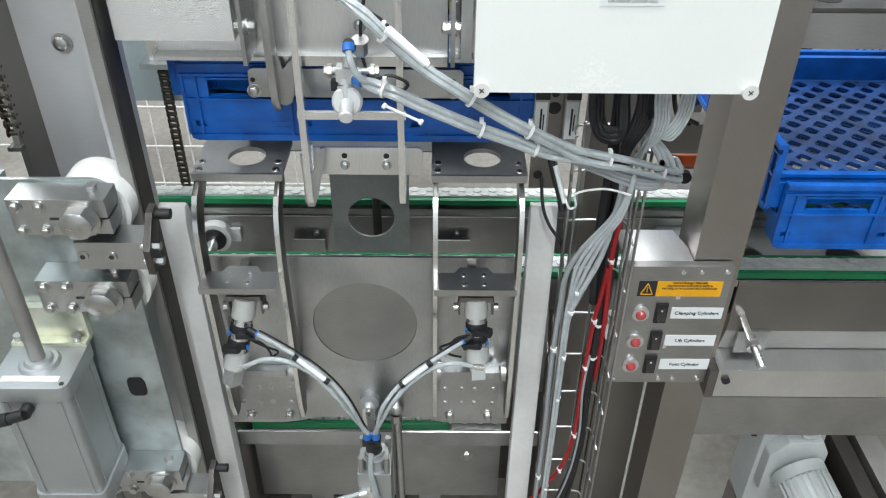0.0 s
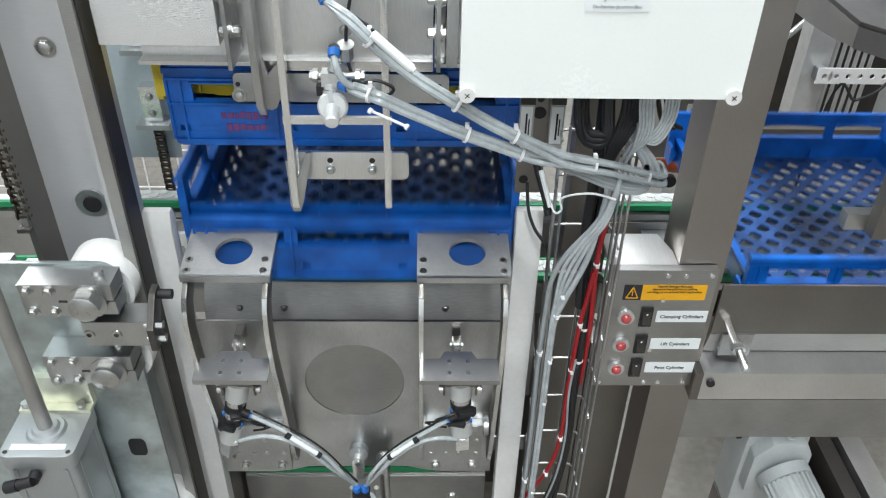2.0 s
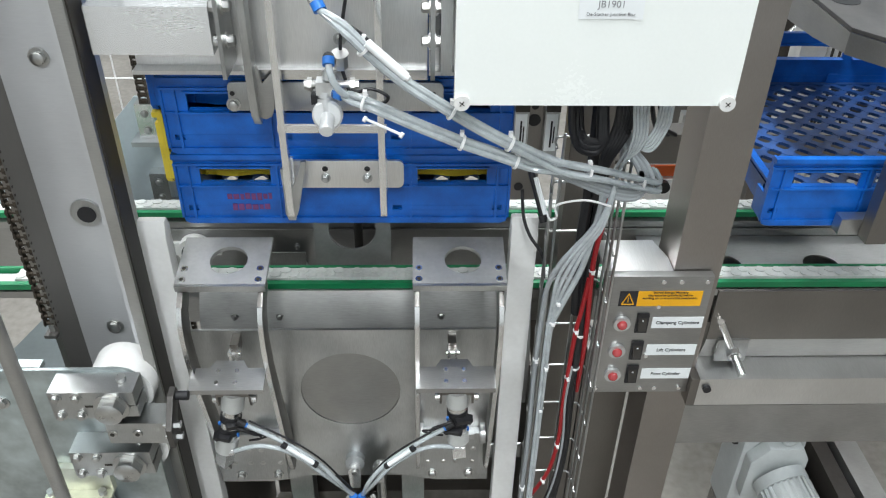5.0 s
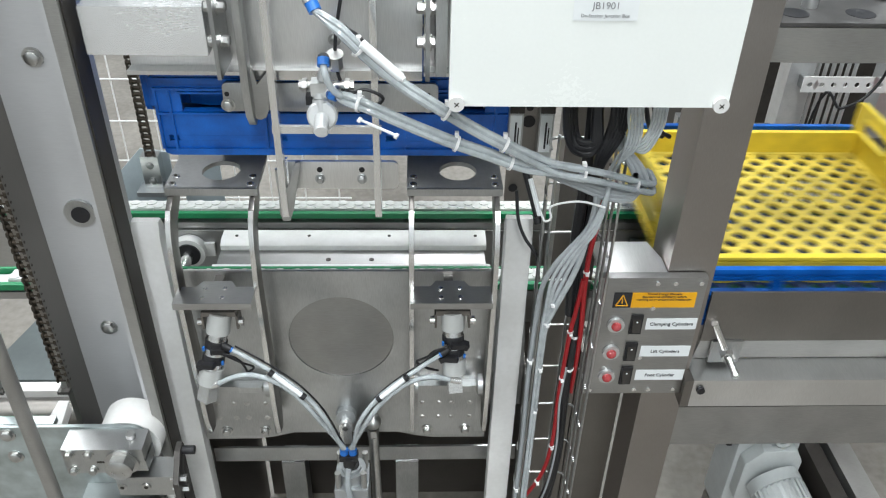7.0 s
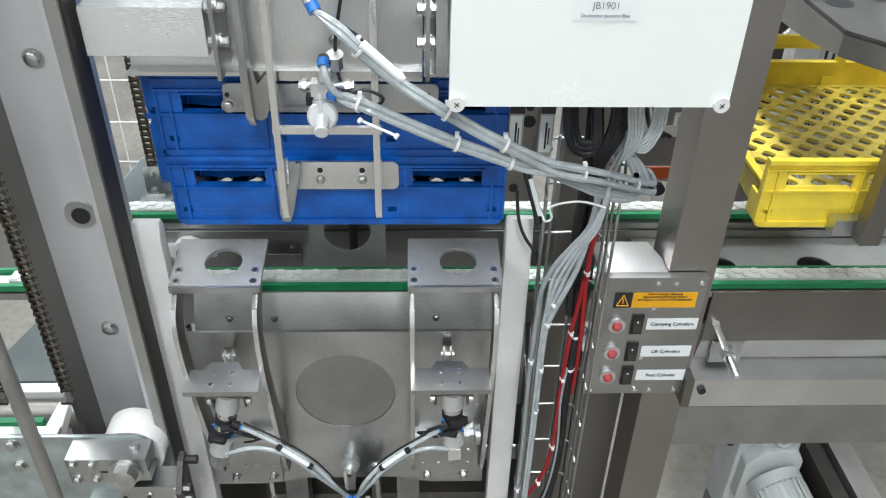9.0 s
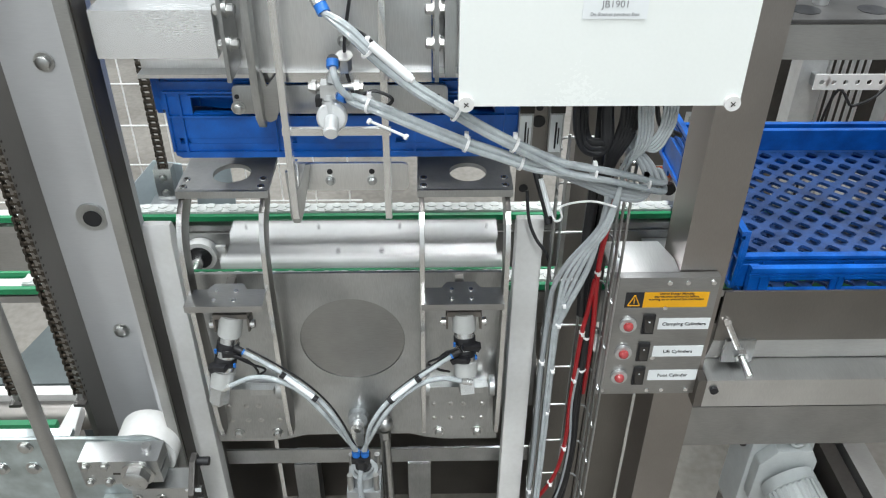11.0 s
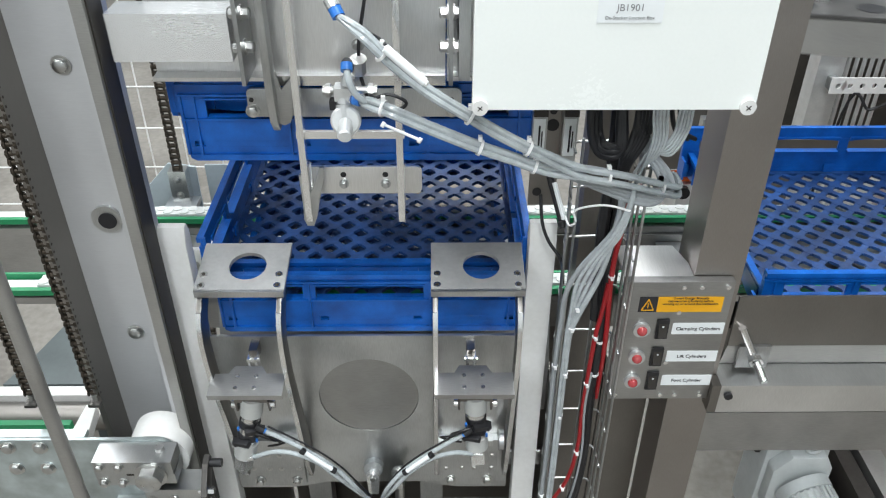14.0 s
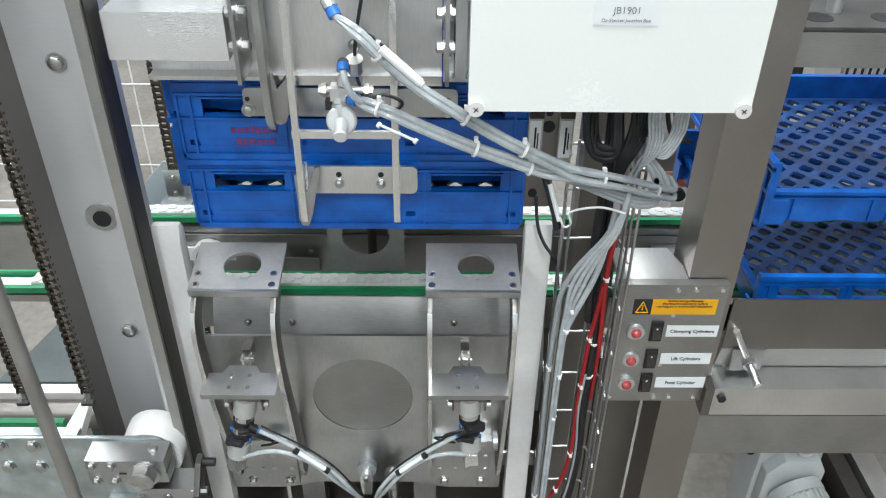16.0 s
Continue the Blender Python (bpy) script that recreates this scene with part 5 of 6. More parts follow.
def bearing_block(parent, zc):
    """A split clamp block with its axle bolt and four corner bolts."""
    bm = bmesh.new()
    box(bm, -0.633, -0.5135, 1.0, 1.0495, zc - 0.031, zc + 0.031)
    box(bm, -0.5133, -0.489, 1.0, 1.0495, zc + 0.0005, zc + 0.031)
    box(bm, -0.5133, -0.489, 1.004, 1.0495, zc - 0.031, zc - 0.0045)
    block = part("bearing_block", bm, STEEL, parent, "split steel bearing block", 0.0018)
    boxpart("split", -0.575, -0.560, 0.9990, 0.9999, zc - 0.0035, zc + 0.0005, DARK, block, 0)
    bm = bmesh.new()
    c = (-0.530, zc - 0.002)
    cyl(bm, (c[0], 0.9998, c[1]), (c[0], 0.9965, c[1]), 0.0300, 28)
    cyl(bm, (c[0], 0.9965, c[1]), (c[0], 0.979, c[1]), 0.0245, 6)
    cyl(bm, (c[0], 0.979, c[1]), (c[0], 0.976, c[1]), 0.0235, 18, 0.0195)
    part("axle_bolt", bm, FASTENER, block, "large hex axle bolt")
    for bx in (-0.620, -0.5855):
        for dz in (0.0195, -0.0225):
            bolt(block, bx, 1.0, zc + dz, 0.0072, 0.009)
    return block


# ---- elevator with roller carriage ----
def elevator():
    """Built in its highest place; it sinks along the guide column."""
    e = thing("elevator_carriage", "galvanised elevator carriage with white guide rollers and an aluminium cylinder", "machine carriage")
    bm = bmesh.new()
    turn = [(-0.526 + 0.030 * math.cos(k * math.pi / 12), 1.080 + 0.030 * math.sin(k * math.pi / 12)) for k in range(7)]
    prism(bm, [(-0.90, 0.40), (-0.496, 0.40)] + turn + [(-0.90, 1.110)], "y", 1.05, 1.058)
    part("back_plate", bm, ZINC, e, "mottled galvanised plate", 0.0015)
    for zc in (1.074, 0.923, 0.466):
        block = bearing_block(e, zc)
        cylpart("cap_screw", (-0.516, 1.030, zc + 0.0312), (-0.516, 1.030, zc + 0.040), 0.0085, FASTENER, block, 16, 0.0015)
        bm = bmesh.new()
        cyl(bm, (-0.542, 1.066, zc - 0.030), (-0.542, 1.130, zc - 0.030), 0.060, 44)
        part("roller", bm, NYLON, e, "white nylon roller", 0.006)
    for zc in (1.004, 0.404):
        arm = boxpart("scraper_arm", -0.552, -0.446, 1.00, 1.049, zc - 0.025, zc + 0.025, STEEL, e, 0.003)
        for bx in (-0.543, -0.499):
            socket_screw(arm, bx, 1.00, zc, 0.0088)
        bm = bmesh.new()
        prism(bm, [(0.990, zc - 0.028), (0.988, zc + 0.018), (1.030, zc + 0.060), (1.052, zc + 0.064), (1.058, zc + 0.050), (1.030, zc + 0.010), (1.028, zc - 0.028)], "x", -0.4455, -0.4345)
        blade = part("scraper_blade", bm, BLACKENED, e, "dark scraper blade on edge", 0.002)
        for z in (zc + 0.018, zc - 0.010):
            bm = bmesh.new()
            cyl(bm, (-0.4343, 1.004, z), (-0.422, 1.004, z), 0.0075, 6)
            cyl(bm, (-0.4457, 1.004, z), (-0.452, 1.004, z), 0.0060, 14)
            part("clamp_bolt", bm, BRIGHT, blade)
        cylpart("set_screw", (-0.4343, 1.043, zc + 0.050), (-0.412, 1.043, zc + 0.050), 0.0085, BLACK, blade, 14, 0.001)
    bm = bmesh.new()
    ring = []
    for cx, cz, a0 in ((-0.538, 0.680, 0), (-0.554, 0.680, 90), (-0.554, 0.664, 180), (-0.538, 0.664, 270)):
        ring += [(cx + 0.0085 * math.cos(radians(a0 + 15 * k)), cz + 0.015 * math.sin(radians(a0 + 15 * k))) for k in range(7)]
    prism(bm, ring, "y", 1.0488, 1.0496)
    part("slot_hole", bm, BLACK, e, "dark rounded slot")
    for x in (-0.809, -0.749):
        for z in (1.091, 1.033):
            bolt(e, x, 1.05, z, 0.0105, 0.009)
    # pneumatic cylinder with piston rod
    def rounded(x0, x1, y0, y1, r):
        out = []
        for cx, cy, a0 in ((x1 - r, y1 - r, 0), (x0 + r, y1 - r, 90), (x0 + r, y0 + r, 180), (x1 - r, y0 + r, 270)):
            out += [(cx + r * math.cos(radians(a0 + 18 * k)), cy + r * math.sin(radians(a0 + 18 * k))) for k in range(6)]
        return out
    for nm, m, z0, z1, lab in (("cylinder_body", 0.004, 0.532, 0.768, "anodised aluminium cylinder body"), ("cylinder_cap", 0.0, 0.7685, 0.800, "pale cast cylinder cap"), ("cylinder_foot", 0.0, 0.49, 0.5315, "cylinder foot flange")):
        bm = bmesh.new()
        prism(bm, rounded(-0.721 + m, -0.594 - m, 0.918 + m, 1.042 - m, 0.016 - m), "z", z0, z1)
        part(nm, bm, ALU, e, lab, 0.002)
    for x in (-0.701, -0.614):
        boxpart("groove_rib", x - 0.0035, x + 0.0035, 0.9202, 0.9219, 0.535, 0.765, ALU, e, 0.0008)
    for y in (0.945, 1.015):
        boxpart("groove_rib", -0.5979, -0.5962, y - 0.0035, y + 0.0035, 0.535, 0.765, ALU, e, 0.0008)
    boxpart("label_strip", -0.705, -0.612, 0.934, 0.946, 0.8003, 0.8009, LABEL, e, 0)
    for x in (-0.710, -0.604):
        cylpart("cap_screw", (x, 0.929, 0.8003), (x, 0.929, 0.8015), 0.004, DARK, e, 10)
    cylpart("foot_screw", (-0.655, 0.9179, 0.510), (-0.655, 0.916, 0.510), 0.006, DARK, e, 14)
    bm = bmesh.new()
    cyl(bm, (-0.658, 0.978, 0.8003), (-0.658, 0.978, 0.806), 0.034, 36, 0.030)
    cyl(bm, (-0.658, 0.978, 0.806), (-0.658, 0.978, 0.812), 0.024, 32, 0.020)
    part("rod_collar", bm, ALU, e, "round rod collar")
    cylpart("piston_rod", (-0.658, 0.978, 0.812), (-0.658, 0.978, 1.75), 0.0125, STEEL_DULL, e, 24)
    bm = bmesh.new()
    box(bm, -0.695, -0.594, 1.035, 1.0495, 0.80, 0.870)
    box(bm, -0.720, -0.594, 1.016, 1.0348, 0.8005, 0.808)
    rb = part("rod_bracket", bm, PASSIVE, e, "yellowish passivated mounting bracket", 0.002)
    for x in (-0.710, -0.612):
        cylpart("cap_screw", (x, 1.026, 0.8082), (x, 1.026, 0.818), 0.0075, FASTENER, rb, 16, 0.001)
    bm = bmesh.new()
    cyl(bm, (-0.665, 0.918, 0.757), (-0.665, 0.902, 0.757), 0.0105, 14)
    cyl(bm, (-0.664, 0.902, 0.758), (-0.690, 0.900, 0.750), 0.0095, 14)
    cyl(bm, (-0.690, 0.900, 0.750), (-0.712, 0.900, 0.743), 0.0110, 14)
    part("elbow_fitting", bm, BLACK, e, "black elbow fitting")
    # roller chains up the back
    for x, y in ((-0.671, 1.15), (-0.795, 1.15)):
        bm = bmesh.new()
        for k in range(58):
            z = 1.135 + k * 0.0159
            cyl(bm, (x - 0.0062, y, z), (x + 0.0062, y, z), 0.0056, 10)
            cyl(bm, (x - 0.0125, y, z), (x + 0.0125, y, z), 0.0026, 6)
            off = 0.0066 if k % 2 else 0.0092
            for sd in (-1, 1):
                prism(bm, [(y - 0.0050, z - 0.0065), (y + 0.0050, z - 0.0065), (y + 0.0074, z), (y + 0.0040, z + 0.0080), (y + 0.0074, z + 0.0159), (y + 0.0050, z + 0.0220), (y - 0.0050, z + 0.0220), (y - 0.0074, z + 0.0159), (y - 0.0040, z + 0.0080), (y - 0.0074, z)], "x", *sorted((x + sd * off, x + sd * (off + 0.0022))))
        part("roller_chain", bm, CHAIN, e, "oily roller chain")
        an = boxpart("chain_anchor", x - 0.011, x + 0.011, 1.132, 1.160, 1.1105, 1.117, BLACKENED, e, 0.002)
        cylpart("anchor_stud", (x, 1.15, 1.1172), (x, 1.15, 1.132), 0.008, FASTENER, an, 6)
    boxpart("top_flange", -0.90, -0.665, 1.0585, 1.078, 1.098, 1.110, ZINC, e, 0.002)
    # far side plate with its chain, seen past the stack
    bm = bmesh.new()
    prism(bm, [(-1.10, 0.86), (-0.62, 0.86), (-0.62, 1.255), (-0.69, 1.265), (-0.76, 1.19), (-0.90, 1.12), (-1.10, 1.10)], "y", 1.835, 1.842)
    part("far_plate", bm, STATION, e, "pale galvanised far side plate", 0.002)
    bm = bmesh.new()
    prism(bm, [(-0.60, 0.84), (-0.56, 0.80), (-0.50, 0.80), (-0.50, 1.255), (-0.60, 1.255)], "y", 1.845, 1.852)
    part("far_plate", bm, STATION, e, "pale galvanised far side plate", 0.002)
    for z0 in (1.17, 0.98):
        boxpart("chain_block", -0.682, -0.638, 1.80, 1.8345, z0, z0 + 0.09, BRIGHT, e, 0.004)
        boxpart("block_base", -0.70, -0.62, 1.78, 1.834, z0 - 0.014, z0 - 0.001, ALU, e, 0.003)
        for dz in (0.022, 0.066):
            bolt(e, -0.66, 1.80, z0 + dz, 0.007, 0.006)
    for z0, n in ((1.262, 50), (0.42, 34)):
        bm = bmesh.new()
        for k in range(n):
            z = z0 + k * 0.0159
            cyl(bm, (-0.66 - 0.0062, 1.817, z), (-0.66 + 0.0062, 1.817, z), 0.0056, 10)
            cyl(bm, (-0.66 - 0.0125, 1.817, z), (-0.66 + 0.0125, 1.817, z), 0.0026, 6)
            off = 0.0066 if k % 2 else 0.0092
            for sd in (-1, 1):
                prism(bm, [(1.817 - 0.0050, z - 0.0065), (1.817 + 0.0050, z - 0.0065), (1.817 + 0.0074, z), (1.817 + 0.0040, z + 0.0080), (1.817 + 0.0074, z + 0.0159), (1.817 + 0.0050, z + 0.0220), (1.817 - 0.0050, z + 0.0220), (1.817 - 0.0074, z + 0.0159), (1.817 - 0.0040, z + 0.0080), (1.817 - 0.0074, z)], "x", *sorted((-0.66 + sd * off, -0.66 + sd * (off + 0.0022))))
        part("roller_chain", bm, CHAIN, e, "oily roller chain")
    # low chain bed
    y = 1.385
    boxpart("bed_strip", -0.46, 0.03, y - 0.006, y + 0.006, 0.19, 0.208, GREEN, e, 0.002, "green wear strip")
    boxpart("bed_plate", -0.46, 0.16, y - 0.014, y - 0.0085, -0.06, 0.182, STEEL_H, e, 0.001)
    boxpart("bed_rail", -0.46, 0.16, y - 0.008, y + 0.05, 0.165, 0.1895, STEEL_H, e, 0.001)
    bolt(e, 0.075, y - 0.014, 0.10, 0.011, 0.008)
    bm = bmesh.new()
    for k in range(16):
        x = -0.42 + k * 0.0385
        prism(bm, [(x - 0.0175, y + 0.012), (x - 0.009, y + 0.008), (x - 0.003, y + 0.015), (x + 0.006, y + 0.012), (x + 0.0165, y + 0.017), (x + 0.0165, y + 0.034), (x + 0.006, y + 0.039), (x - 0.003, y + 0.036), (x - 0.009, y + 0.043), (x - 0.0175, y + 0.039)], "z", 0.19, 0.214)
    part("bed_chain", bm, CHAINPL, e, "white plastic chain", 0.004)
    return e


ELEVATOR = elevator()


# ---- turning gripper over the outfeed ----
GX, GY = 0.895, 1.52


def gripper():
    """Origin on its turning axis; heights as when a crate rests low."""
    g = thing("turning_gripper", "stainless turning gripper with perforated top plate and lifting feet", "gripper")
    plan = [(-0.52, -0.165), (0.20, -0.165), (0.285, -0.10), (0.285, 0.10), (0.20, 0.155), (0.04, 0.158), (-0.06, 0.15), (-0.20, 0.0), (-0.52, -0.06)]
    bm = bmesh.new()
    prism(bm, plan, "z", 0.585, 0.593)
    part("top_plate", bm, DARKTOP, g, "top plate with its dark reflection in the colour", 0.002)
    for k, (a, b) in enumerate(zip(plan, plan[1:] + plan[:1])):
        a, b = Vector(a), Vector(b)
        n = Vector(((b - a).y, -(b - a).x)).normalized()
        m = Matrix.Identity(4)
        m.col[1] = (n.x, n.y, 0, 0)
        m.col[0] = ((b - a).normalized().x, (b - a).normalized().y, 0, 0)
        m.col[2] = (0, 0, 1, 0)
        m.translation = (a.x, a.y, 0)
        length = (b - a).length
        low = 0.530 if k == 0 else 0.556
        bm = bmesh.new()
        sag = 0.028 if length > 0.3 else 0.0
        under = [(length * (1 - i / 12), low - 0.010 + sag * abs(i / 6 - 1) ** 2.5) for i in range(13)]
        prism(bm, [(0, 0.584), (length, 0.584)] + under, "y", -0.004, 0.0005)
        bmesh.ops.transform(bm, matrix=m, verts=bm.verts[:])
        bmesh.ops.recalc_face_normals(bm, faces=bm.faces[:])
        part("skirt", bm, STEEL_DULL, g)
    for x, y in ((-0.44, -0.115), (-0.33, -0.115), (-0.22, -0.115), (-0.10, -0.115), (0.06, -0.115), (0.10, 0.10)):
        cylpart("round_hole", (x, y, 0.5932), (x, y, 0.5938), 0.026, BLACK, g, 20)
    # valves, hoses and a guide wheel on the plate
    for x, y in ((-0.40, -0.09), (-0.29, -0.10), (-0.18, -0.08), (0.06, 0.20), (0.11, 0.06)):
        bm = bmesh.new()
        cyl(bm, (x, y, 0.5932), (x, y, 0.625), 0.014, 14)
        cyl(bm, (x, y, 0.625), (x + 0.02, y, 0.645), 0.010, 12)
        v = part("valve", bm, CAST, g, "small cast valve")
        cylpart("collet", (x + 0.02, y, 0.645), (x + 0.026, y, 0.651), 0.008, BLUEFIT, v, 10)
    cylpart("guide_wheel", (0.05, 0.12, 0.625), (0.05, 0.15, 0.625), 0.03, BLACK, g, 24, 0.003, "black guide wheel")
    cylpart("wheel_hub", (0.05, 0.116, 0.625), (0.05, 0.154, 0.625), 0.014, CHROME, g, 16)
    for dy in (0.0, 0.02):
        bm = bmesh.new()
        hose(bm, [(-0.40, -0.07 + dy, 0.63), (-0.2, -0.03 + dy, 0.66), (0.0, 0.03 + dy, 0.64), (0.08, 0.12 + dy, 0.65), (0.04, 0.2, 0.64)], 0.006, 8)
        part("black_hose", bm, BLACK, g)
    f = boxpart("lifting_foot", 0.309, 0.3345, -0.150, 0.150, 0.066, 0.098, STEEL, g, 0.002)
    for s in (-1, 1):
        boxpart("arm", 0.3355, 0.365, 0.095 * s - 0.018, 0.095 * s + 0.018, 0.066, 0.584, STEEL_BROWN, f, 0.003)
    cylpart("turning_shaft", (0, 0, 0.598), (0, 0, 4.22), 0.05, STEEL, g, 24)
    return g, f


GRIPPER, GRIP_FOOT = gripper()


# ---- gear motor under the outfeed ----
def gear_motor():
    m = thing("gear_motor", "light grey gear motor with cooling fins under the conveyor", "motor", at=(0.028, 0, 0.014))
    bm = bmesh.new()
    prism(bm, [(0.782, -0.10), (0.782, 0.19), (0.795, 0.222), (0.815, 0.232), (0.925, 0.232), (0.938, 0.215), (0.945, 0.06), (0.93, -0.10)], "y", 1.36, 1.47)
    part("gearbox", bm, MOTOR, m, bevel=0.010)
    bm = bmesh.new()
    prism(bm, [(0.792, 0.02), (0.792, 0.15), (0.83, 0.198), (0.915, 0.198), (0.935, 0.16), (0.935, 0.02)], "y", 1.322, 1.3595)
    part("front_flange", bm, MOTOR, m, bevel=0.008)
    bm = bmesh.new()
    cyl(bm, (0.872, 1.3215, 0.10), (0.878, 1.295, 0.092), 0.066, 32)
    part("bell", bm, MOTOR, m, bevel=0.004)
    bm = bmesh.new()
    cyl(bm, (0.878, 1.2945, 0.092), (0.925, 1.10, 0.028), 0.056, 28)
    part("motor_body", bm, MOTOR, m)
    for k in range(13):
        a = math.pi * (0.02 + k / 12.5)
        r = Vector((math.cos(a), 0.1 * math.sin(a), math.sin(a)))
        bm = bmesh.new()
        cyl(bm, Vector((0.880, 1.288, 0.090)) + r * 0.062, Vector((0.923, 1.105, 0.030)) + r * 0.062, 0.0042, 4)
        part("cooling_fin", bm, MOTOR, m)
    bm = bmesh.new()
    hose(bm, [(0.878 + 0.017 * math.cos(a), 1.335, 0.222 + 0.017 * math.sin(a)) for a in [k * math.pi / 6 for k in range(13)]], 0.0048, 8, 2)
    part("lifting_eye", bm, MOTOR, m)
    cylpart("side_plug", (0.7815, 1.40, 0.15), (0.772, 1.40, 0.15), 0.012, BLACK, m)
    boxpart("mount", 0.78, 0.93, 1.38, 1.45, FLOOR - 0.014, -0.1005, STEEL_BROWN, m, 0.004)
    return m


gear_motor()


# ---- further machinery behind ----
def background():
    for x, w in ((1.262, 0.088), (1.60, 0.07)):
        c = thing("rear_post", "grey stainless post of the rear machine frame", "post", group="rear posts")
        boxpart("tube", x, x + w, 2.55, 2.63, FLOOR, 2.4, CAST, c, 0.005)
    r = thing("rear_rail", "horizontal stainless rear machine beam", "beam")
    boxpart("tube", 0.62, 2.6, 2.20, 2.28, 0.52, 0.62, STEEL_BROWN, r, 0.005)
    boxpart("leg", 1.08, 1.14, 2.281, 2.34, FLOOR, 0.60, STEEL_BROWN, r, 0.003)
    t = thing("perforated_trunking", "white perforated cable trunking on the rear posts", "cable tray")
    bm = bmesh.new()
    holed_plate(bm, 1.295, 1.80, 0.635, 0.690, [(1.32 + 0.04 * k, 0.662, 0.009) for k in range(12)], 2.50, 2.506, seg=12)
    part("channel", bm, NYLON, t)
    for x in (1.30, 1.61):
        boxpart("stand_off", x, x + 0.03, 2.5065, 2.5495, 0.64, 0.68, STEEL, t, 0.001)
    for k in range(6):
        s = thing("rear_rod", "thin grey rod of the rear machine", "rod", group="rear rods")
        cylpart("rod", (1.385 + 0.026 * k, 2.6, FLOOR), (1.385 + 0.026 * k, 2.6, 1.6), 0.007, CAST, s, 10)
    cable("rear_lead", "black lead hanging over the rear trunking", [(1.56, 2.48, 1.0), (1.55, 2.47, 0.75), (1.50, 2.46, 0.64), (1.42, 2.45, 0.60), (1.36, 2.5, 0.56), (1.34, 2.55, -0.45)], 0.005, BLACK)
    b = thing("diagonal_brace", "bright diagonal brace of the rear frame", "brace")
    cylpart("tube", (1.0, 2.75, 0.40), (1.50, 2.75, 0.95), 0.012, BRIGHT, b, 12)
    boxpart("post", 0.98, 1.02, 2.73, 2.77, FLOOR, 0.43, STEEL, b, 0.002)
    m = thing("rear_cabinet", "dark open machine cabinet behind the conveyor", "cabinet")
    boxpart("carcass", 1.15, 2.6, 3.1, 3.5, FLOOR, 0.75, DARK, m, 0.01)
    boxpart("plinth_rail", 1.15, 2.6, 2.98, 3.09, FLOOR, 0.10, NYLON, m, 0.01)
    p = thing("guard_rail", "red painted guard rail behind the outfeed", "guard rail")
    for x in (1.68, 1.86):
        boxpart("post", x, x + 0.05, 2.3, 2.35, FLOOR, 1.1, REDPAINT, p, 0.004)
    boxpart("rail", 1.68, 1.91, 2.25, 2.299, 0.2, 0.25, REDPAINT, p, 0.004)
    o = thing("rear_trolley", "low rear trolley with orange body and caster", "trolley")
    boxpart("body", 0.80, 0.90, 2.40, 2.46, 0.36, 0.40, ORANGE, o, 0.006)
    boxpart("white_bar", 0.745, 0.875, 2.38, 2.40, 0.416, 0.443, NYLON, o, 0.004)
    cylpart("caster", (0.83, 2.36, 0.335), (0.83, 2.38, 0.335), 0.022, BLACK, o)
    boxpart("deck", 0.82, 1.02, 2.40, 2.60, 0.20, 0.345, NYLON, o, 0.006)
    boxpart("shelf", 0.60, 1.05, 2.41, 2.62, 0.401, 0.412, DARK, o, 0.003)
    boxpart("leg", 0.86, 0.90, 2.45, 2.49, FLOOR, 0.199, STEEL, o, 0.002)
    s = thing("orange_cap", "bright orange plastic cap on the rear post", "cap")
    boxpart("cap", 1.02, 1.07, 2.70, 2.74, 0.60, 0.74, ORANGE, s, 0.006)
    boxpart("stem", 1.03, 1.06, 2.705, 2.735, FLOOR, 0.599, STEEL, s, 0.002)
    f = thing("mesh_fence", "thin white wire mesh fence behind the machine", "fence")
    for k in range(15):
        cylpart("wire", (-2.6 + 0.16 * k, 3.35, FLOOR), (-2.6 + 0.16 * k, 3.35, 1.6), 0.004, NYLON, f, 6)
    for k in range(10):
        cylpart("wire", (-2.7, 3.342, FLOOR + 0.15 + 0.2 * k), (-0.3, 3.342, FLOOR + 0.15 + 0.2 * k), 0.004, NYLON, f, 6)
    w = thing("infeed_frame", "white painted infeed conveyor frame", "conveyor frame")
    boxpart("beam", -2.6, -0.70, 1.86, 1.90, -0.16, -0.10, NYLON, w, 0.004)
    boxpart("leg", -1.3, -1.25, 1.862, 1.898, FLOOR, -0.1605, NYLON, w, 0.004)
    cylpart("roller", (-2.6, 1.80, -0.13), (-0.70, 1.80, -0.13), 0.045, STEEL_BROWN, w)
    bm = bmesh.new()
    prism(bm, [(-1.04, 1.72), (-1.01, 1.72), (-0.985, 1.52), (-1.05, 1.52)], "z", -0.04, 0.0)
    part("diagonal_plate", bm, NYLON, w, bevel=0.002)
    boxpart("post", -1.04, -1.0, 1.60, 1.64, FLOOR, -0.0405, STEEL, w, 0.002)
    boxpart("green_strip", -2.6, -1.06, 1.64, 1.66, -0.03, 0.0, GREEN, w, 0.002)
    boxpart("strip_post", -1.5, -1.46, 1.64, 1.66, FLOOR, -0.0305, STEEL, w, 0.002)
    d = thing("drip_tray", "blue-grey sheet metal drip tray beside the column", "tray")
    bm = bmesh.new()
    prism(bm, [(-1.40, 1.91), (-1.345, 2.07), (-1.30, 2.25), (-0.95, 2.25), (-0.95, 1.91)], "z", -0.12, -0.10)
    part("sheet", bm, TRAYM, d, bevel=0.003)
    boxpart("leg", -1.2, -1.15, 2.0, 2.05, FLOOR, -0.1205, TRAYM, d, 0.003)
    # floor frame at the foot of the machine
    b = thing("base_frame", "bright steel base frame on the floor", "frame")
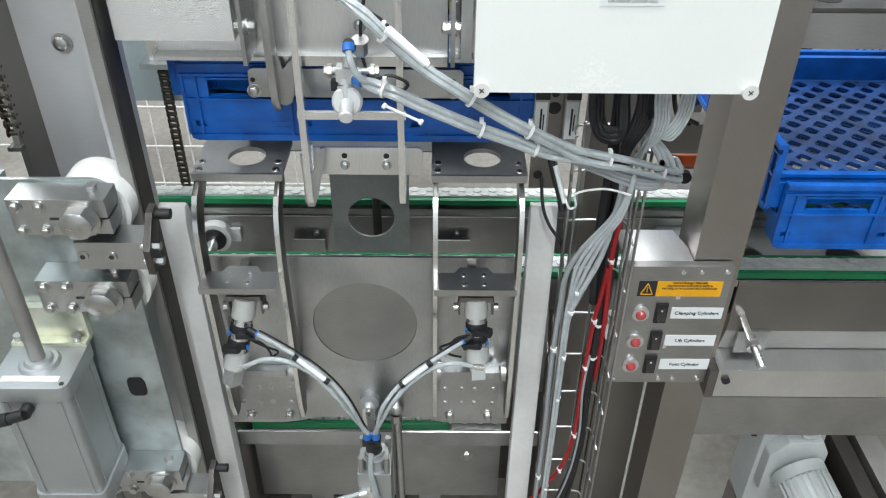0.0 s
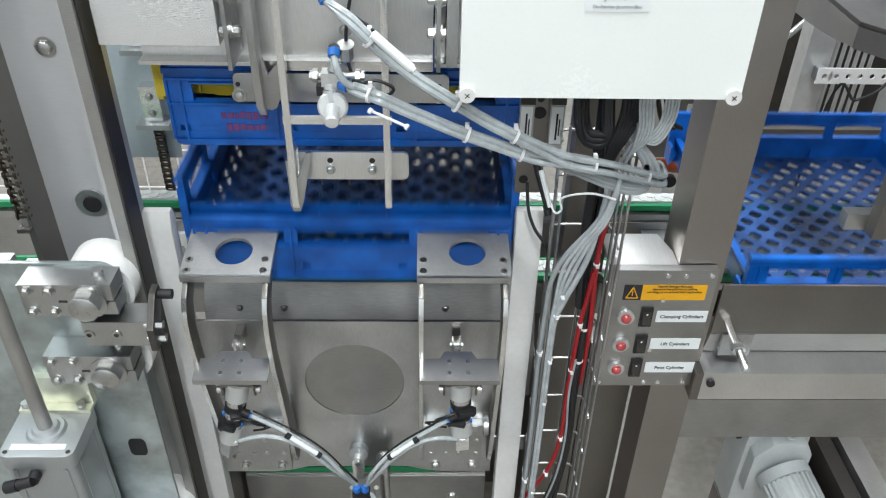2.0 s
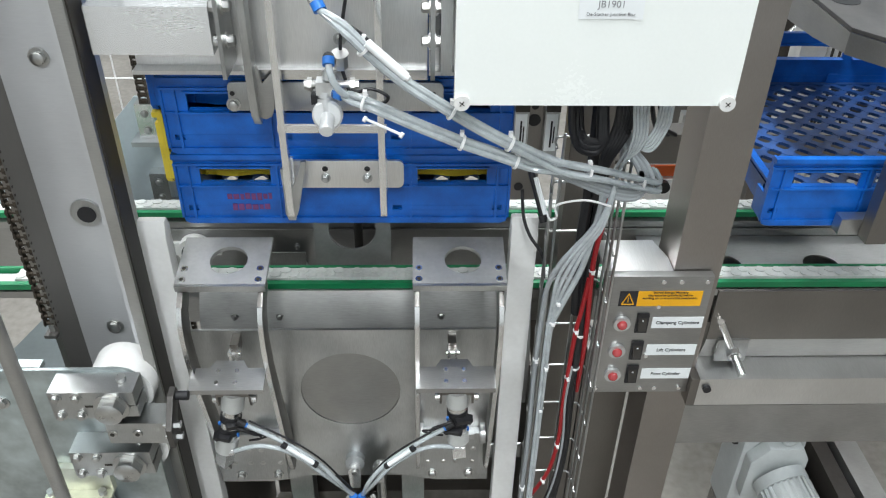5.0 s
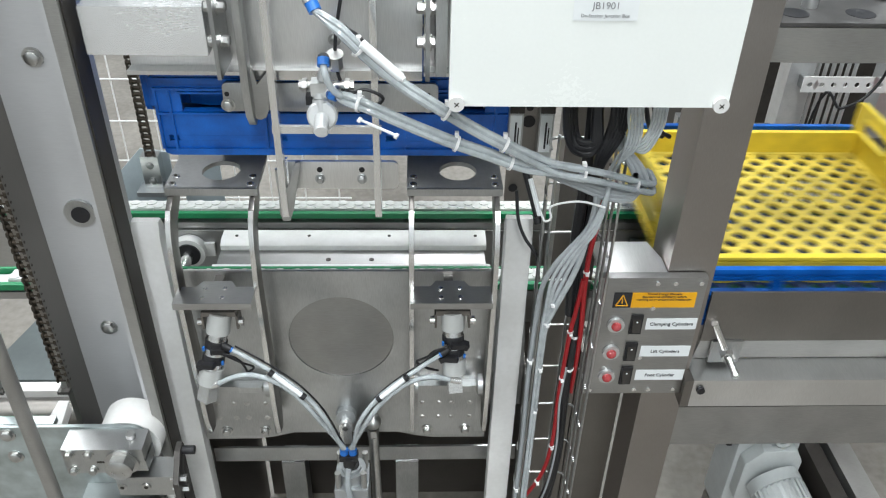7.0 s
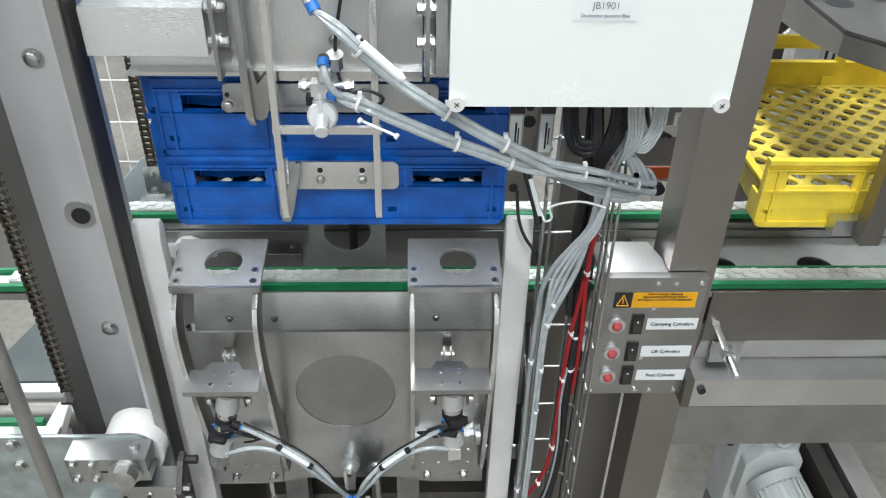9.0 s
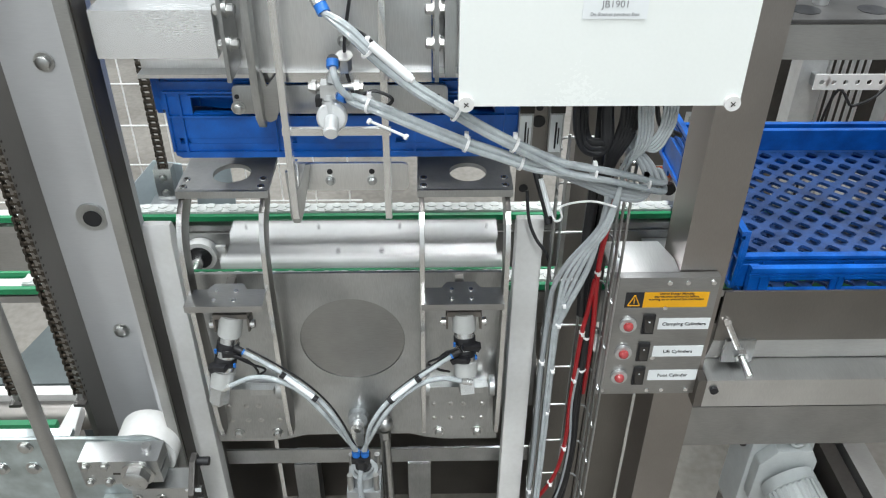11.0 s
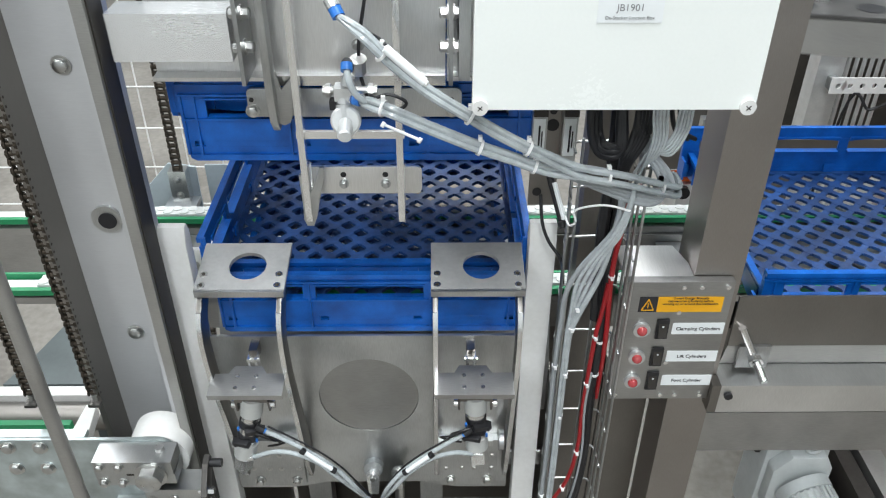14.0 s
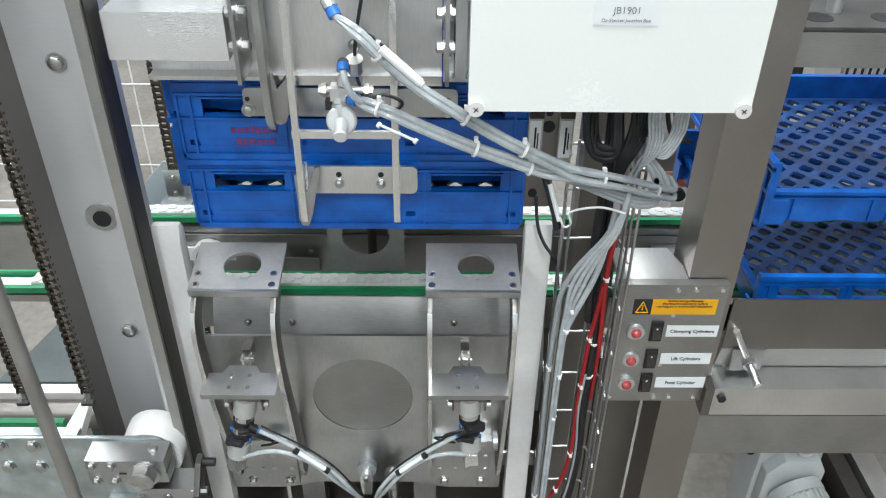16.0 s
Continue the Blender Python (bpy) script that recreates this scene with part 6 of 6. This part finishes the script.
    for nm, x0, x1, z, mat in (("foot_rail", 1.300, 1.370, -0.20, STEEL_DULL), ("foot_rail", 1.13, 1.20, -0.26, STEEL_BROWN), ("foot_rail", 1.235, 1.284, -0.215, DARK)):
        boxpart(nm, x0, x1, 1.05, 2.1, FLOOR, z, mat, b, 0.006)
    for x in (-0.32, -0.02):
        q = thing("machine_leg_stand", "stainless leg stand under the middle bed", "stand", group="stands under the middle bed")
        boxpart("post", x - 0.03, x + 0.03, 1.44, 1.50, FLOOR, 0.05, STEEL, q, 0.003)


background()


# ---- what moves ----
RISE = 0.006
CX, CY, LOW, UP, PITCH, OUTX, NEST = -0.130, 1.520, 0.712, 0.951, 0.138, 0.900, 0.066
#        lower start, table drop, exit start, lift, release, turn, low crate leaves, top crate drops, top leaves
CYCLES = [
    (-3.85, -2.15, -1.35, -0.25, 0.08, 0.58, 0.72, 1.72, 2.52),
    (0.05, 1.77, 2.50, 3.58, 3.90, 4.45, 4.60, 5.60, 6.39),
    (3.85, 5.58, 6.37, 7.48, 7.74, 8.18, 8.42, 9.45, 10.22),
    (7.70, 9.43, 10.20, 11.28, 11.60, 12.13, 12.30, 13.28, 14.20),
    (11.48, 13.33, 14.18, 15.25, 15.55, 16.10, 16.25, 17.3, 18.1),
    (15.48, 17.2, 18.0, 19.2, 19.5, 19.9, 20.1, 21.1, 22.0),
    (19.3, 21.0, 22.0, 23.0, 23.4, 23.8, 24.0, 25.0, 26.0),
    (23.1, 25.0, 26.0, 27.0, 27.4, 27.8, 28.0, 29.0, 30.0),
]


def track(keys, ease=1.0):
    """A value that runs straight from key to key (seconds, value), eased at both ends of each run."""
    def value(t):
        if t <= keys[0][0]:
            return keys[0][1]
        for (a, u), (b, v) in zip(keys, keys[1:]):
            if t <= b:
                k = (t - a) / max(b - a, 1e-6)
                k += ease * (k * k * (3 - 2 * k) - k)
                return u + (v - u) * k
        return keys[-1][1]
    return value


def key_rows(edges, make):
    """Rows at a fine step where something moves, else only at the ends."""
    times = {0.0, 16.0}
    for a, b in edges:
        if b < 0 or a > 16:
            continue
        n = max(2, int(round((b - a) / (1 / 30))))
        times |= {round(min(max(a + (b - a) * k / n, 0), 16) * 30) / 30 for k in range(-1, n + 2)}
    return [(t, make(t)) for t in sorted(u for u in times if 0 <= u <= 16)]


def motions():
    lowers = [c[0] for c in CYCLES]
    # carriage and yokes
    zk, ak, ez, ea = [], [], [], []
    for s, drop, ex, *_ in CYCLES:
        zk += [(s, 0.0), (s + 0.20, -0.145), (ex + 0.0, -0.145), (ex + 0.40, 0.0)]
        w = 0.46 if s < 15 else 0.36
        ak += [(s + w, 0.0), (s + w + 0.08, 10.5), (ex + 0.01, 10.5), (ex + 0.14, 0.0)]
        ez += [(s, s + 0.20), (ex + 0.0, ex + 0.40)]
        ea += [(s + w, s + w + 0.08), (ex + 0.01, ex + 0.14)]
    cz, swing = track(zk), track(ak)
    walk(CARRIAGE, key_rows(ez, lambda t: pose(0, 0, cz(t))))
    for y in (YOKE_L, YOKE_R):
        walk(y, key_rows(ea, lambda t: pose(0, PIV[0], PIV[1], swing(t))))
    # lift table
    tk, et = [], []
    for s, drop, ex, *_ in CYCLES:
        tk += [(drop, UP - 0.66), (drop + 0.46, 0.0), (ex + 0.735, 0.0), (ex + 1.055, UP - 0.66)]
        et += [(drop, drop + 0.46), (ex + 0.735, ex + 1.055)]
    tz = track(tk)
    walk(LIFT_TABLE, key_rows(et, lambda t: pose(0, 0, tz(t))))
    # crates
    for k, ((outer, inner), c) in enumerate(zip(PAIRS, CYCLES)):
        s, drop, ex, lift, rel, turn, leave, tdrop, tleave = c
        zs = [(-9.0, UP + PITCH * (k + 1))]
        edges = []
        for j in range(k + 1):
            zs += [(lowers[j], UP + PITCH * (k + 1 - j)), (lowers[j] + 0.20, UP + PITCH * (k - j))]
            edges.append((lowers[j], lowers[j] + 0.20))
        zs += [(drop, UP), (drop + 0.40, LOW)]
        # the third pair runs out more slowly and evenly
        out, ease = (ex + 0.715, 0.4) if k == 2 else (ex + 0.635, 1.0)
        xs = [(ex, CX), (out, OUTX)]
        edges += [(drop, drop + 0.40), (ex, out), (lift, lift + 0.24)]
        zo = track(zs + [(lift, LOW), (lift + 0.24, LOW + 0.160), (rel, LOW + 0.160), (rel + 0.24, LOW)])
        zi = track(zs + [(lift, LOW), (lift + 0.24, LOW + 0.160), (turn, LOW + 0.160), (turn + 0.35, LOW + 0.160 + RISE), (tdrop, LOW + 0.160 + RISE), (tdrop + 0.32, LOW - NEST)])
        xo = track(xs + [(leave, OUTX), (leave + 0.55, OUTX + 1.5)], ease)
        xi = track(xs + [(tleave, OUTX), (tleave + 0.55, OUTX + 1.5)], ease)
        ri = track([(turn, 90.0), (turn + 0.40, 0.0)])
        walk(outer, key_rows(edges + [(rel, rel + 0.24), (leave, leave + 0.55)], lambda t: pose(xo(t), CY, zo(t))))
        def inner_pose(t):
            spin = pose(GX, GY, 0) @ pose(0, 0, 0, 0, 0, ri(t)) @ pose(-GX, -GY, 0)
            return pose(xi(t) - OUTX, 0, 0) @ spin @ pose(OUTX, CY, zi(t) + NEST)
        walk(inner, key_rows(edges + [(turn, turn + 0.40), (tdrop, tdrop + 0.32), (tleave, tleave + 0.55)], inner_pose))
    # elevator sinks, then rests
    sink = [(0.0, 0.0), (0.5, -0.040), (1.0, -0.080), (1.5, -0.112), (2.0, -0.147), (2.5, -0.181), (3.0, -0.216), (3.5, -0.248), (4.0, -0.283), (6.5, -0.462), (7.0, -0.497), (7.4, -0.521), (7.5, -0.521), (16.0, -0.521)]
    walk(ELEVATOR, [(t, pose(0, 0, z)) for t, z in sink])
    # gripper: rises with the pair, turns, comes down, turns back
    gz, gr, eg = [], [], []
    for s, drop, ex, lift, rel, turn, leave, tdrop, tleave in CYCLES:
        gz += [(lift, 0.0), (lift + 0.24, 0.160), (turn, 0.160), (turn + 0.35, 0.160 + RISE), (tdrop + 0.80, 0.160 + RISE), (tdrop + 1.1, 0.0)]
        gr += [(turn, 0.0), (turn + 0.40, -90.0), (tdrop + 0.45, -90.0), (tdrop + 0.80, 0.0)]
        eg += [(lift, lift + 0.24), (turn, turn + 0.40), (tdrop + 0.45, tdrop + 1.1)]
    z, r = track(gz), track(gr)
    walk(GRIPPER, key_rows(eg, lambda t: pose(GX, GY, LOW - 0.03, 0, 0, r(t))))
    walk(GRIP_FOOT, key_rows(eg, lambda t: pose(0, 0, z(t) + 0.03)))


motions()
